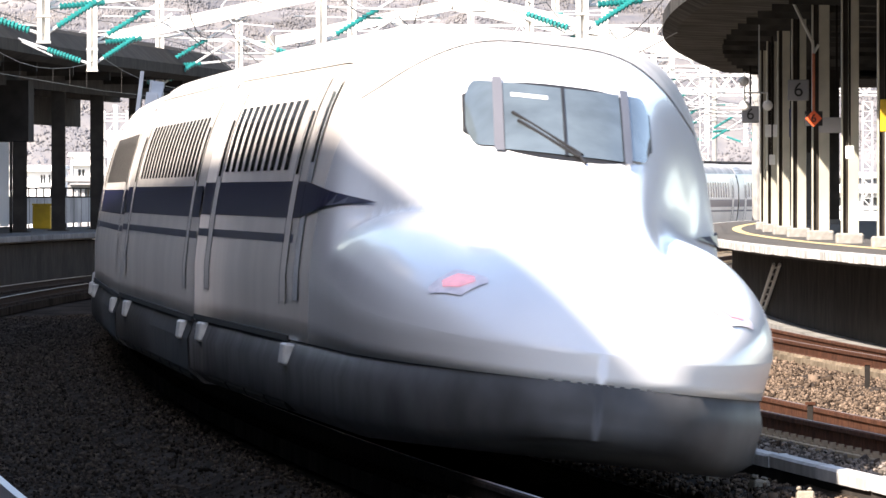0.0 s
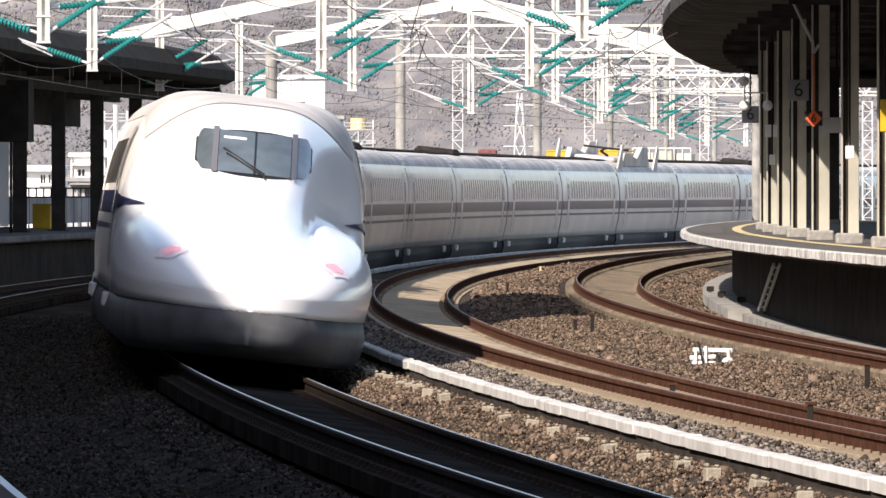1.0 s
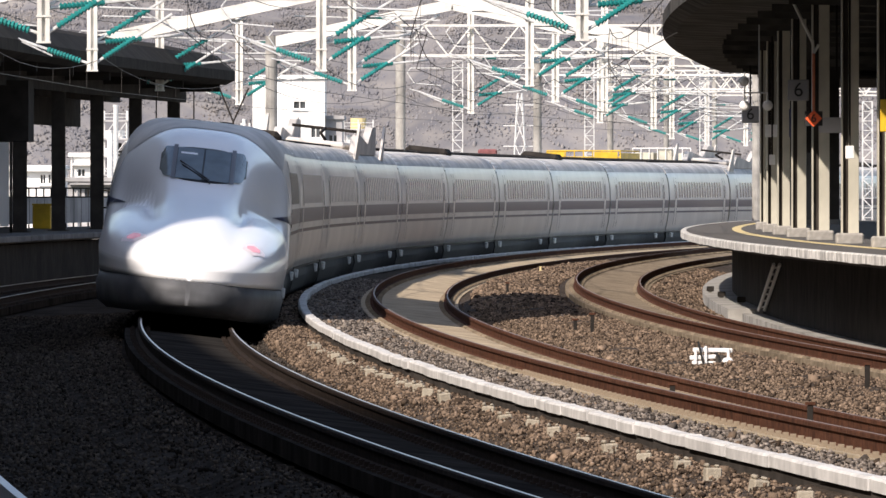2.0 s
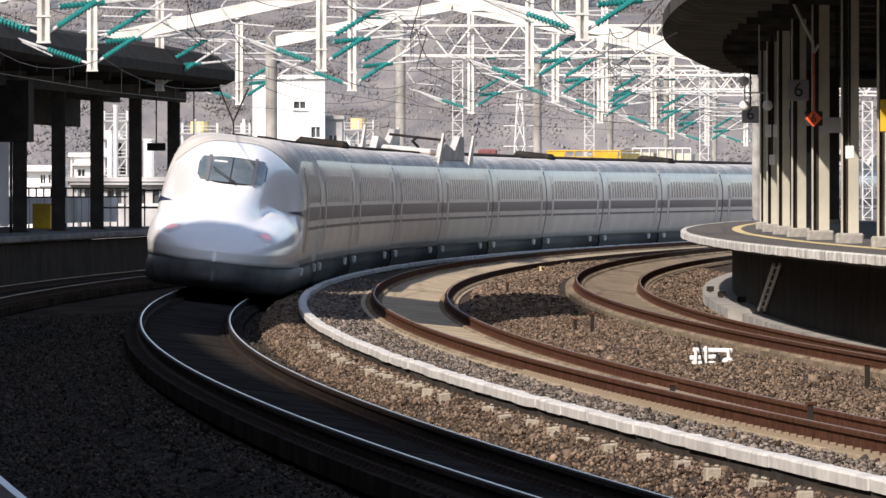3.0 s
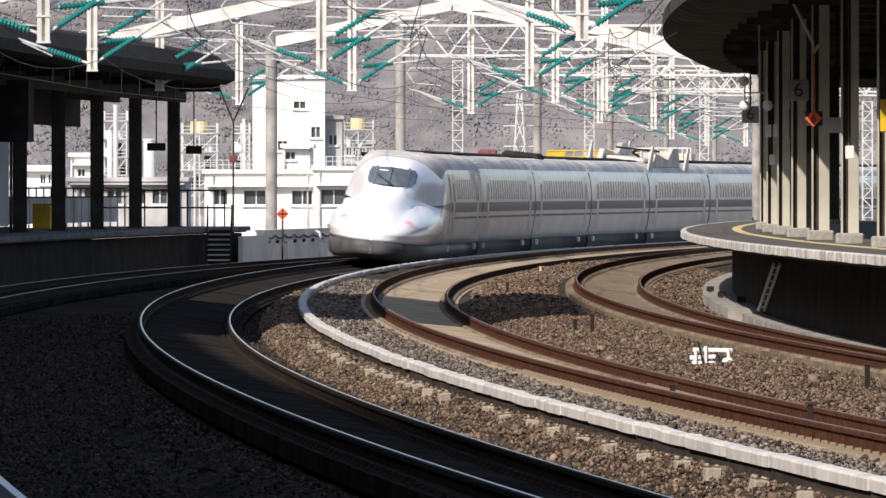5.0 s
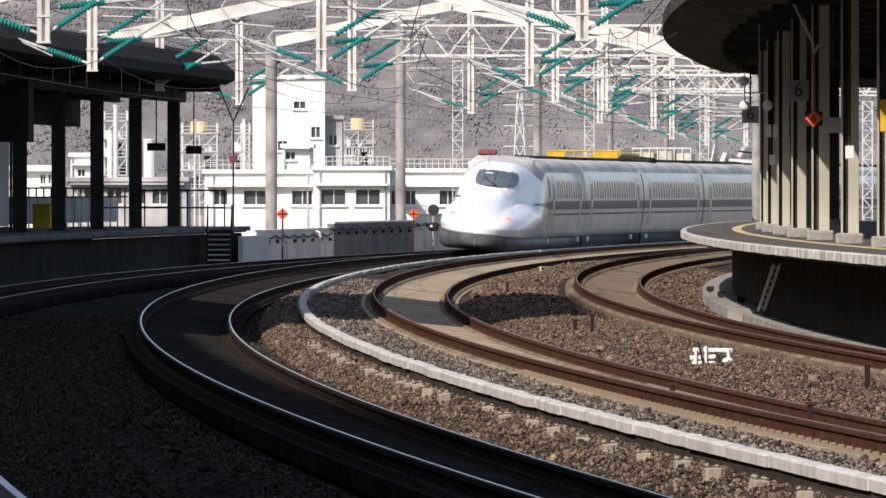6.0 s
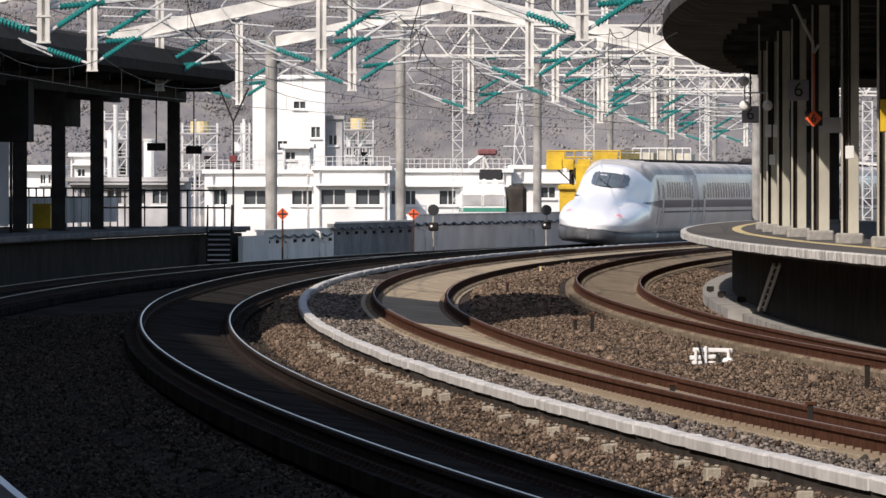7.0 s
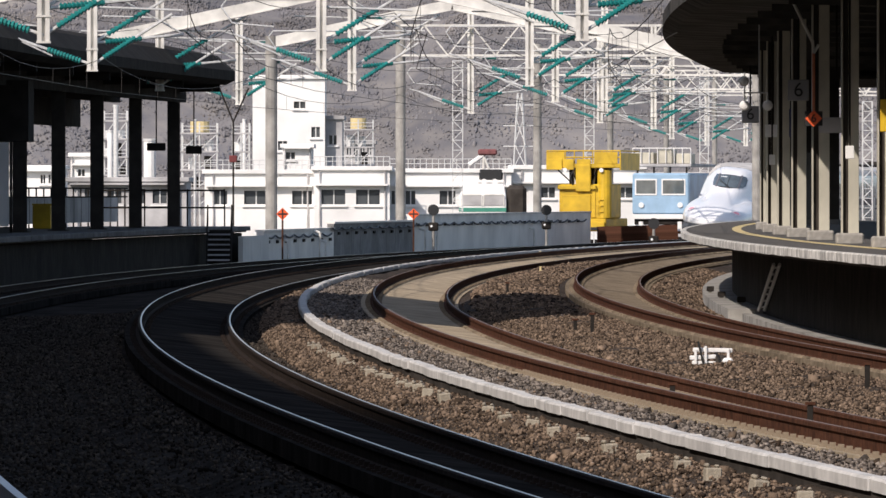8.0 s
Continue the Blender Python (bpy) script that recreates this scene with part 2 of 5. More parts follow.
def make_track(name, o, z_in, cant, slab_mat, label, head=M_STEEL, s1=330.0, web=M_RUST, clip=M_SLAB_BROWN):
    tr = thing(name, Matrix(), label, "railway track", kind="structure")
    for side, z in ((-0.7525, z_in + cant), (0.7525, z_in)):
        r = part("rail", sweep("rail", RAIL_PROF, S0, s1, 2.5, web, base=(o + side, z)), web, tr)
        part("rail_head", sweep("rail_head", HEAD_PROF, S0, s1, 2.5, head, base=(o + side, z)), head, r, "polished running surface")
    lean = -cant / 1.505
    w = 1.0
    for i in range(118):                     # slabs five metres long with a joint between
        s = S0 + 5.0 * i
        if s + 4.9 > s1:
            break
        prof = [(-w, z_in + cant / 2 - lean * w - 0.17 - 0.19), (w, z_in + cant / 2 + lean * w - 0.17 - 0.19), (w, z_in + cant / 2 + lean * w - 0.19), (-w, z_in + cant / 2 - lean * w - 0.19)]
        part("slab", sweep("slab", prof, s, s + 4.94, 2.47, slab_mat, base=(o, 0)), slab_mat, tr)
    # fastenings: one small clamp each side of each rail
    verts, faces = [], []
    s = S0
    clamp = None
    while s < 200:
        if -138 < s < -93:                   # the nearest clamps are pieces of their own
            for side, z in ((-0.7525, z_in + cant), (0.7525, z_in)):
                for dx in (-0.12, 0.12):
                    if clamp is None:
                        cb = boxes((-0.05, 0.05, -0.06, 0.06, -0.19, -0.15), (-0.025, 0.025, -0.03, 0.03, -0.15, -0.12))
                        clamp = part("rail_clamp", cb, clip, tr, m=frame_at(o + side + dx, s, z))
                    else:
                        part("rail_clamp", clamp.data, clip, tr, m=frame_at(o + side + dx, s, z))
            s += 0.625
            continue
        for side, z in ((-0.7525, z_in + cant), (0.7525, z_in)):
            for dx in (-0.12, 0.12):
                b0 = len(verts)
                for ds in (-0.06, 0.06):
                    for do, dz in ((-0.05, -0.19), (0.05, -0.19), (0.03, -0.14), (-0.03, -0.14)):
                        verts.append(at(o + side + dx + do, s + ds, z + dz))
                for f in ((0, 1, 2, 3), (7, 6, 5, 4), (0, 4, 5, 1), (1, 5, 6, 2), (2, 6, 7, 3), (3, 7, 4, 0)):
                    faces.append(tuple(b0 + i for i in f))
        s += 0.625
    f = part("rail_fastening", mesh_from("rail_fastening", verts, faces, clip), clip, tr)
    f["kind"] = "stuff"
    return tr


# Tracks 1 and 4 take slab and rail colours darkened for shade
make_track("track_1", 0.0, 0.0, CANT, M_SLAB_SHADED, "curved main track with polished rails on dark slabs", web=M_RAIL_SHADED, clip=M_RAIL_SHADED)
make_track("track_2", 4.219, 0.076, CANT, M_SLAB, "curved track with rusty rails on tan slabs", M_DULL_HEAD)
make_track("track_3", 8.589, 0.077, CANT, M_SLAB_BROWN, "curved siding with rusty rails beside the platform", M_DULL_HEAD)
make_track("track_4", -5.85, -0.12, 0.02, M_SLAB_SHADED, "platform track in deep shade", web=M_RAIL_SHADED, clip=M_RAIL_SHADED)


def make_trough():
    tr = thing("cable_trough", Matrix(), "pale concrete cable trough with lids along the ballast", "cable trough", kind="structure")
    # the wall's dark colour stands for shade under the overhanging lids
    part("trough_wall", sweep("trough_wall", [(2.05, -0.35), (2.13, -0.35), (2.13, 0.11), (2.05, 0.11)], S0, 240, 2.0, M_COL_DARK), M_COL_DARK, tr)
    rng = random.Random(4)
    s = -178.0
    n = 0
    while s < 215 and n < 300:
        ln = rng.choice((1.6, 3.2, 3.2, 3.2)) if s > -128 else 3.2
        # each lid sags a little in the middle and its collars stand proud at the joints
        verts, faces = [], []
        da, db, sag = rng.uniform(-0.006, 0.006), rng.uniform(-0.006, 0.006), rng.uniform(-0.004, 0.012)
        oa, ob_ = rng.uniform(-0.010, 0.010), rng.uniform(-0.010, 0.010)
        cuts = (0.0, 0.03, 0.05, 0.3, 0.5, 0.7, 0.95, 0.97, 1.0)
        for f in cuts:
            up = (0.004 if f < 0.04 or f > 0.96 else 0.0) - sag * 4 * f * (1 - f) + da * (1 - f) + db * f
            do, wd = oa * (1 - f) + ob_ * f, 0.072 + (0.003 if f < 0.04 or f > 0.96 else 0.0)
            for o, z in ((-1, 0.10), (1, 0.10), (1, 0.185), (0.75, 0.205), (-0.75, 0.205), (-1, 0.185)):
                verts.append(at(2.09 + do + o * wd, s + f * (ln - 0.06), z + up))
        for i in range(len(cuts) - 1):
            for j in range(6):
                p0, p1 = i * 6 + j, i * 6 + (j + 1) % 6
                faces.append((p0, p1, p1 + 6, p0 + 6))
        faces += [(5, 4, 3, 2, 1, 0), tuple(6 * (len(cuts) - 1) + j for j in range(6))]
        part("lid", mesh_from("lid", verts, faces, M_TROUGH), M_TROUGH, tr)
        s += ln
        n += 1
    # stubby concrete seats standing along the trough
    seat = None
    for i in range(34):
        s = -142 + 3.0 * i if i < 14 else -100 + 1.7 * (i - 14)
        if i in (11, 17, 22, 23, 26, 29, 31):
            continue
        big = boxes((-0.065, 0.065, -0.07, 0.07, -0.3, 0.06), (-0.065, -0.03, -0.05, 0.05, 0.06, 0.095), (0.015, 0.05, -0.05, 0.05, 0.06, 0.085))
        m = frame_at(1.66 + rng.uniform(-0.04, 0.04), s, rng.uniform(-0.02, 0.04)) @ pose(0, 0, 0, rng.uniform(-6, 6), rng.uniform(-7, 7), rng.uniform(-14, 14))
        if seat is None:
            seat = part("seat", big, M_BLOCK, tr, m=m, bevel=0.012)
        else:
            big.free()
            part("seat", seat.data, M_BLOCK, tr, m=m)


make_trough()


def make_platform(name, edge, inner, z, s0, s1, label, deep=3.9, face=M_CONC_DARK, coping=M_CONC_DARK):
    sg = 1 if inner > edge else -1
    pf = thing(name, Matrix(), label, "platform", kind="structure")
    part("deck", sweep("deck", [(edge + sg * 0.5, z - 0.22), (inner, z - 0.22), (inner, z), (edge + sg * 0.5, z)], s0, s1, 4, M_ASPHALT), M_ASPHALT, pf)
    part("edge_paving", sweep("edge_paving", [(edge + sg * 0.14, z - 0.2), (edge + sg * 0.5, z - 0.2), (edge + sg * 0.5, z + 0.002), (edge + sg * 0.14, z + 0.002)], s0, s1, 4, M_ASPHALT), M_ASPHALT, pf)
    n = 0
    while s0 - 0.05 + 2.4 * n < s1:          # coping stones with open joints, a few of them chipped low
        a = s0 - 0.05 + 2.4 * n
        b = min(a + 2.36, s1 + 0.05)
        low = 0.012 * ((n * 7) % 5) / 4
        part("coping_stone", sweep("coping_stone", [(edge, z - 0.15 + low), (edge + sg * 0.14, z - 0.15), (edge + sg * 0.14, z + 0.006), (edge + sg * 0.02, z + 0.006), (edge, z - 0.012)], a, b, 2.4, coping), coping, pf)
        n += 1
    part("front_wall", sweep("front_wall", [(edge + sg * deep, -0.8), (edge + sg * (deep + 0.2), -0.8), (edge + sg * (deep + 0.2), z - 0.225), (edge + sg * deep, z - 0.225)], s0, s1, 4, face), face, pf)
    part("back_wall", sweep("back_wall", [(inner - sg * 0.2, -0.8), (inner, -0.8), (inner, z - 0.225), (inner - sg * 0.2, z - 0.225)], s0, s1, 4, M_CONC_DARK), M_CONC_DARK, pf)
    return pf


# Face and coping are coloured dark for the shade over this platform
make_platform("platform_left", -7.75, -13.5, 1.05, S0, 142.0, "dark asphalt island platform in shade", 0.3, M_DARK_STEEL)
# the front wall is coloured dark for the deep shade below the overhang
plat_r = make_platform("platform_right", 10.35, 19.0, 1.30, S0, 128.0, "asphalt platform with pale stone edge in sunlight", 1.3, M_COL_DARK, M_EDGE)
part("yellow_strip", sweep("yellow_strip", [(11.65, 1.302), (11.88, 1.302), (11.88, 1.308), (11.65, 1.308)], S0, 118, 2, M_CREAM), M_CREAM, plat_r, "cream tactile strip")
part("gutter_slab", sweep("gutter_slab", [(10.9, -0.7), (11.64, -0.7), (11.64, -0.20), (10.9, -0.20)], 0, 128, 4, M_CONCRETE), M_CONCRETE, plat_r, "pale concrete gutter under the overhang")
part("gutter_slab", sweep("gutter_slab", [(11.2, -0.7), (11.64, -0.7), (11.64, -0.30), (11.2, -0.30)], S0, -0.05, 4, M_CONCRETE), M_CONCRETE, plat_r, "narrow pale concrete gutter")
# an added wall, out of view, keeps sky light off the sunlit platform's columns
part("sky_block_wall", sweep("sky_block_wall", [(11.9, 1.3), (19.0, 1.3), (19.0, 5.9), (11.9, 5.9)], -84, -83.7, 0.3, M_CONC_DARK), M_CONC_DARK, plat_r)


def make_wall():
    w = thing("parapet_wall", Matrix(), "grey concrete parapet beyond the platform end", "wall", kind="structure")
    rng = random.Random(2)
    for i in range(-3, 37):
        s = 146 + 3.0 * i
        if i < 0:                            # a low run passes in front of the platform's end
            part("wall_panel", sweep("wall_panel", [(-7.66, -0.7), (-7.5, -0.7), (-7.5, 0.72), (-7.66, 0.72)], s, s + 2.96, 1.48, M_PARAPET), M_PARAPET, w)
            continue
        top = 0.84 if s < 168 else (1.05 if s < 196 else 1.28)
        # the middle run is a darker grey
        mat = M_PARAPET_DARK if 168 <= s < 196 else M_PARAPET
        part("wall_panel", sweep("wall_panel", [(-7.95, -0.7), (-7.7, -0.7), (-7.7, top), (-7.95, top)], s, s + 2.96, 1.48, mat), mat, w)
        part("coping", sweep("coping", [(-8.0, top), (-7.66, top), (-7.66, top + 0.07), (-8.0, top + 0.07)], s, s + 2.96, 1.48, M_TROUGH if s > 196 else M_PARAPET), M_TROUGH, w)
        if i < 36:
            part("slot_hood", boxes((-7.69, -7.64, -0.30, 0.30, top - 0.42, top - 0.31)), M_DARK_STEEL, w, m=Matrix.Translation(at(0, s + 1.5)) @ Matrix.Rotation(-(s + 1.5) / CR, 4, "Z"))

    # a black cable hangs in shallow loops along the wall, and pipes stand before it
    for i in range(34):
        s = 146 + 3.2 * i
        z = 0.70 if s < 168 else (0.92 if s < 196 else 0.98)
        pts = [at(-7.60, s + 3.2 * k / 4, z - 0.10 * (1 - (k / 2 - 1) ** 2)) for k in range(5)]
        part("cable", bars(bmesh.new(), list(zip(pts, pts[1:])), 0.035, 5), M_BLACK, w, "black cable in shallow loops")
    for s, h in ((152, 0.5), (163, 0.75), (165, 0.4), (199, 0.7), (203, 0.9), (236, 0.6)):
        part("pipe", bars(bmesh.new(), [(at(-7.45, s, -0.6), at(-7.45, s, h)), (at(-7.45, s, h), at(-7.68, s, h + 0.05))], 0.05, 6), M_PAINT_W, w, "pale upright pipe")


make_wall()


def stones(name, mat, areas, count, size, seed, label):
    """Loose ballast stones, each a squashed eight-cornered lump."""
    rng = np.random.default_rng(seed)
    corners = np.array([(-1, -1, -1), (1, -1, -1), (1, 1, -1), (-1, 1, -1), (-1, -1, 1), (1, -1, 1), (1, 1, 1), (-1, 1, 1)], float)
    quads = np.array([(3, 2, 1, 0), (4, 5, 6, 7), (0, 1, 5, 4), (1, 2, 6, 5), (2, 3, 7, 6), (3, 0, 4, 7)])
    weight = np.array([(a[1] - a[0]) * (a[3] - a[2]) for a in areas])
    pick = rng.choice(len(areas), count, p=weight / weight.sum())
    ar = np.array(areas)[pick]
    o = ar[:, 0] + (ar[:, 1] - ar[:, 0]) * rng.random(count)
    s = ar[:, 2] + (ar[:, 3] - ar[:, 2]) * rng.random(count)
    bx, bz = [b[0] for b in BED], [b[1] for b in BED]
    z = np.interp(o, bx, bz) + rng.normal(0, 0.012, count) + 0.012
    r, th = CR - o, s / CR
    cen = np.stack([CX - r * np.cos(th), CY + r * np.sin(th), z], 1)
    sz = size * np.exp(rng.normal(0, 0.35, (count, 1, 1))) * rng.uniform(0.6, 1.2, (count, 1, 3))
    v = corners[None] * sz * rng.uniform(0.55, 1.05, (count, 8, 1))
    ang = rng.uniform(0, 2 * np.pi, count)
    tl = rng.uniform(-0.7, 0.7, count)
    c, sn = np.cos(ang)[:, None], np.sin(ang)[:, None]
    ct, st = np.cos(tl)[:, None], np.sin(tl)[:, None]
    y1, z1 = v[:, :, 1] * ct - v[:, :, 2] * st, v[:, :, 1] * st + v[:, :, 2] * ct
    v = np.stack([v[:, :, 0] * c - y1 * sn, v[:, :, 0] * sn + y1 * c, z1], 2) + cen[:, None, :]
    f = (quads[None] + 8 * np.arange(count)[:, None, None]).reshape(-1, 4)
    me = bpy.data.meshes.new(name)
    me.vertices.add(count * 8)
    me.vertices.foreach_set("co", v.reshape(-1))
    me.loops.add(f.size)
    me.loops.foreach_set("vertex_index", f.reshape(-1))
    me.polygons.add(len(f))
    me.polygons.foreach_set("loop_start", np.arange(0, f.size, 4))
    me.materials.append(mat)
    me.update()
    tagged(part(name, me, mat), label, "gravel", kind="stuff")


stones("ballast_stones", M_STONE, [(1.3, 2.02, -165, -20), (5.15, 7.6, -140, -20)], 105000, 0.0125, 1, "loose brown broken ballast stones")
stones("large_stones", M_STONE, [(1.3, 2.02, -165, 0), (2.3, 3.2, -165, 0), (5.25, 7.5, -145, 0)], 2600, 0.024, 5, "larger brown broken stones on the ballast")
stones("ballast_stones_far", M_STONE, [(1.3, 2.0, -20, 90), (5.5, 7.4, -20, 110), (9.55, 10.95, -90, 110)], 38000, 0.022, 2, "loose brown broken ballast stones")
stones("grey_stones", M_STONE_GREY, [(2.16, 3.42, -165, 40)], 56000, 0.0145, 3, "loose grey broken ballast stones")
# these stones are coloured dark to stand for the shade on the left tracks
stones("shaded_stones", M_SHADED_STONE, [(-4.6, -1.05, -165, 10), (0.95, 1.3, -165, 10)], 60000, 0.012, 4, "loose ballast stones coloured dark for shade")


# ---- the train ----
def smooth(x, a, b):
    t = min(1.0, max(0.0, (x - a) / (b - a)))
    return t * t * (3 - 2 * t)


HW = 1.63


def half_width(y):
    return HW * (1 - (1 - min(max(y, 0.0) / 6.5, 1.0)) ** 3.4) ** 0.42


def glide(y, pts):
    """lerp with its corners rounded off."""
    r = min(0.36, y * 0.5)
    return sum(lerp(y + r * k, pts) for k in (-1, -0.6, -0.2, 0.2, 0.6, 1)) / 6


def smax(a, b, k):
    h = max(k - abs(a - b), 0.0) / k
    return max(a, b) + h * h * k / 4


CROWN = [(0, 1.02), (0.3, 1.30), (0.8, 1.50), (1.6, 1.70), (2.6, 1.90), (3.8, 2.12), (4.7, 2.34), (5.3, 2.62), (6.0, 2.98), (6.7, 3.27), (7.5, 3.41), (8.6, 3.49), (10.2, 3.54), (30, 3.56)]
FENDER = [(0, 0.98), (0.3, 1.20), (0.8, 1.42), (1.6, 1.62), (2.6, 1.76), (3.8, 1.90), (5.0, 2.0), (6.5, 2.04), (8.0, 2.0), (9.4, 1.4), (30, 1.3)]
BODY = [(0, 0.9), (5.8, 1.2), (6.4, 1.6), (7.2, 2.05), (8.0, 2.62), (8.8, 3.08), (9.6, 3.32), (10.6, 3.42), (30, 3.43)]
LOWER = [(0, 0.96), (1, 1.02), (4, 1.12), (6.0, 1.25), (8.5, 1.30), (30, 1.30)]
DOME_W = [(0, 0.9), (2, 0.92), (4, 0.92), (5.3, 1.02), (6.5, 1.20), (8.0, 1.46), (9.5, 1.66), (10.5, 1.75), (30, 1.75)]
DOME_D = [(0, 0.35), (2, 0.45), (4, 0.8), (5.5, 1.4), (6.5, 1.6), (7.5, 1.4), (8.5, 0.9), (9.5, 0.4), (10.5, 0.14), (30, 0.14)]


KNOWN = {}


def stations(y):
    if y not in KNOWN:
        KNOWN[y] = tuple(glide(y, t) for t in (CROWN, FENDER, BODY, LOWER, DOME_W, DOME_D))
    return KNOWN[y]


def skin(u, y):
    """Height of the car's upper skin at u metres off its middle: fenders, cab dome and body flow into one another."""
    w = half_width(y)
    k = min(1.0, abs(u) / max(w, 1e-3))
    top, fen, hs, base, dw, dd = stations(round(y, 5))
    full = smooth(y, 7.0, 10.5)
    fender = base + (fen - base) * (1 - k ** 4) ** (1 / 2.3)
    fender -= 0.34 * (1 - smooth(k, 0.36, 0.60)) * smooth(y, 2.4, 5.2)
    p = 3.2 + 2.8 * full
    body = base + (hs - base) * (1 - k ** p) ** (1 / (2.2 + 0.4 * full)) if hs > base else base
    dome = base + (top - dd * (abs(u) / dw) ** 3.5 - base) * (1 - k ** 6) ** 0.5
    return smax(smax(body, dome, 0.22), fender, 0.10)


def nose_rings():
    return [0.0, 0.0005, 0.004, 0.015, 0.04, 0.1, 0.2, 0.32, 0.46, 0.62, 0.8, 1.0] + [1.0 + 0.25 * i for i in range(1, 39)]


def ring(y, n=60):
    w = half_width(y)
    pts = []
    low = 0.82
    zs = skin(w, y)
    for t in (0.0, 0.35, 0.7):
        pts.append((-w * (0.965 + 0.035 * t), low + (zs - low) * t))
    for i in range(n + 1):
        a = -math.pi / 2 + math.pi * i / n
        u = w * math.sin(a)
        pts.append((u, skin(u, y)))
    for t in (0.7, 0.35, 0.0):
        pts.append((w * (0.965 + 0.035 * t), low + (zs - low) * t))
    return pts


def loft(name, ys, ring_fn, mat, caps=True):
    verts, faces = [], []
    k = 0
    for y in ys:
        r = ring_fn(y)
        k = len(r)
        verts += [(u, y, z) for u, z in r]
    for i in range(len(ys) - 1):
        for j in range(k - 1):
            a = i * k + j
            faces.append((a, a + 1, a + 1 + k, a + k))
        a = i * k
        faces.append((a + k - 1, a, a + k, a + 2 * k - 1))
    if caps:
        faces += [tuple(range(k)), tuple((len(ys) - 1) * k + j for j in range(k))[::-1]]
    return mesh_from(name, verts, faces, mat, True)


def skirt_ring(y):
    w = half_width(y) * 0.985
    drop = lerp(y, [(0, 0.42), (1.0, 0.24), (4, 0.2), (30, 0.2)])
    return [(-w * 0.86, drop), (-w * 0.97, drop + 0.12), (-w, 0.62), (-w * 0.966, 0.83), (w * 0.966, 0.83), (w, 0.62), (w * 0.97, drop + 0.12), (w * 0.86, drop)]


def side_x(z):
    """Half width of the straight car's side at height z."""
    lo, hi = 0.0, HW
    if z <= 1.30:
        return HW * (0.965 + 0.035 * min(1, max(0, (z - 0.82) / 0.48)))
    for _ in range(30):
        mid = (lo + hi) / 2
        if skin(mid, 20.0) > z:
            lo = mid
        else:
            hi = mid
    return lo


def band(name, z0, z1, y0, y1, sx, mat, proud=0.004, n=4, taper=0.0):
    """A strip that lies on the car's side."""
    verts, faces = [], []
    for y, k in ((y0, taper), (y1, 0.0)):
        for i in range(n + 1):
            z = z0 + (z1 - z0) * i / n
            zz = z0 + (z - z0) * (1 - k) + k * (z1 - z0)
            verts.append((sx * (side_x(zz) + proud), y, zz))
    for i in range(n):
        f = (i, i + 1, i + 1 + n + 1, i + n + 1)
        faces.append(f if sx < 0 else f[::-1])
    return mesh_from(name, verts, faces, mat, False)


def surface_patch(name, u0, u1, y0, y1, nu, ny, mat, proud=0.012, shape=None):
    """A patch that follows the nose's skin; shape(a, b) in 0..1 gives the place within it."""
    verts, faces = [], []
    for j in range(ny + 1):
        for i in range(nu + 1):
            a, b = i / nu, j / ny
            u, y = (u0 + (u1 - u0) * a, y0 + (y1 - y0) * b) if shape is None else shape(a, b)
            e = 0.01
            n = Vector((-(skin(u + e, y) - skin(u - e, y)) / (2 * e), -(skin(u, y + e) - skin(u, y - e)) / (2 * e), 1)).normalized()
            verts.append(Vector((u, y, skin(u, y))) + n * proud)
    for j in range(ny):
        for i in range(nu):
            a = j * (nu + 1) + i
            faces.append((a, a + 1, a + nu + 2, a + nu + 1))
    return mesh_from(name, verts, faces, mat, True)


def car_sides(car, y0, y1, doors, pitch=1.04, feet=()):
    """Windows, doors, stripes and fairings along a car."""
    for sx in (-1, 1):
        part("stripe", band("stripe", 1.83, 2.14, y0, y1, sx, M_BLUE), M_BLUE, car, "broad dark blue stripe")
        part("thin_stripe", band("thin_stripe", 1.62, 1.69, y0, y1, sx, M_BLUE), M_BLUE, car, "thin dark blue stripe")
        wm = band("window", 2.24, 2.86, -0.28, 0.28, sx, M_GLASS, 0.005)
        y = y0 + 2.6
        while y < y1 - 2.4:
            if all(abs(y - d) > 1.0 for d in doors):
                part("window", wm, M_GLASS, car, m=Matrix.Translation((0, y, 0)))
            y += pitch
        for d in doors:
            door = part("door", band("door", 1.12, 3.02, d - 0.40, d + 0.40, sx, M_SIDE, 0.006, 8), M_SIDE, car)
            for e in (-0.42, 0.42):
                part("door_seal", band("door_seal", 1.10, 3.04, d + e - 0.035, d + e + 0.035, sx, M_BLACK, 0.008, 8), M_BLACK, door)
            part("door_window", band("door_window", 2.2, 2.75, d - 0.17, d + 0.17, sx, M_GLASS, 0.012), M_GLASS, door)
        for d in feet:
            part("step_box", boxes((sx * 1.53 - 0.12, sx * 1.53 + 0.12, d - 0.3, d + 0.3, 0.60, 0.79)), M_GALV, car, "pale step box", bevel=0.02)
        part("sole_bar", boxes((sx * 1.56 - 0.03, sx * 1.56 + 0.03, y0, y1, 0.80, 0.85)), M_BLACK, car, "dark seam under the body panels")
    for i in range(int((y1 - y0) / 3.1)):
        yy = y0 + 0.4 + 3.1 * i
        part("under_panel", boxes((-1.52, 1.52, yy, yy + 2.95, 0.22, 0.80)), M_UNDER, car, bevel=0.05)


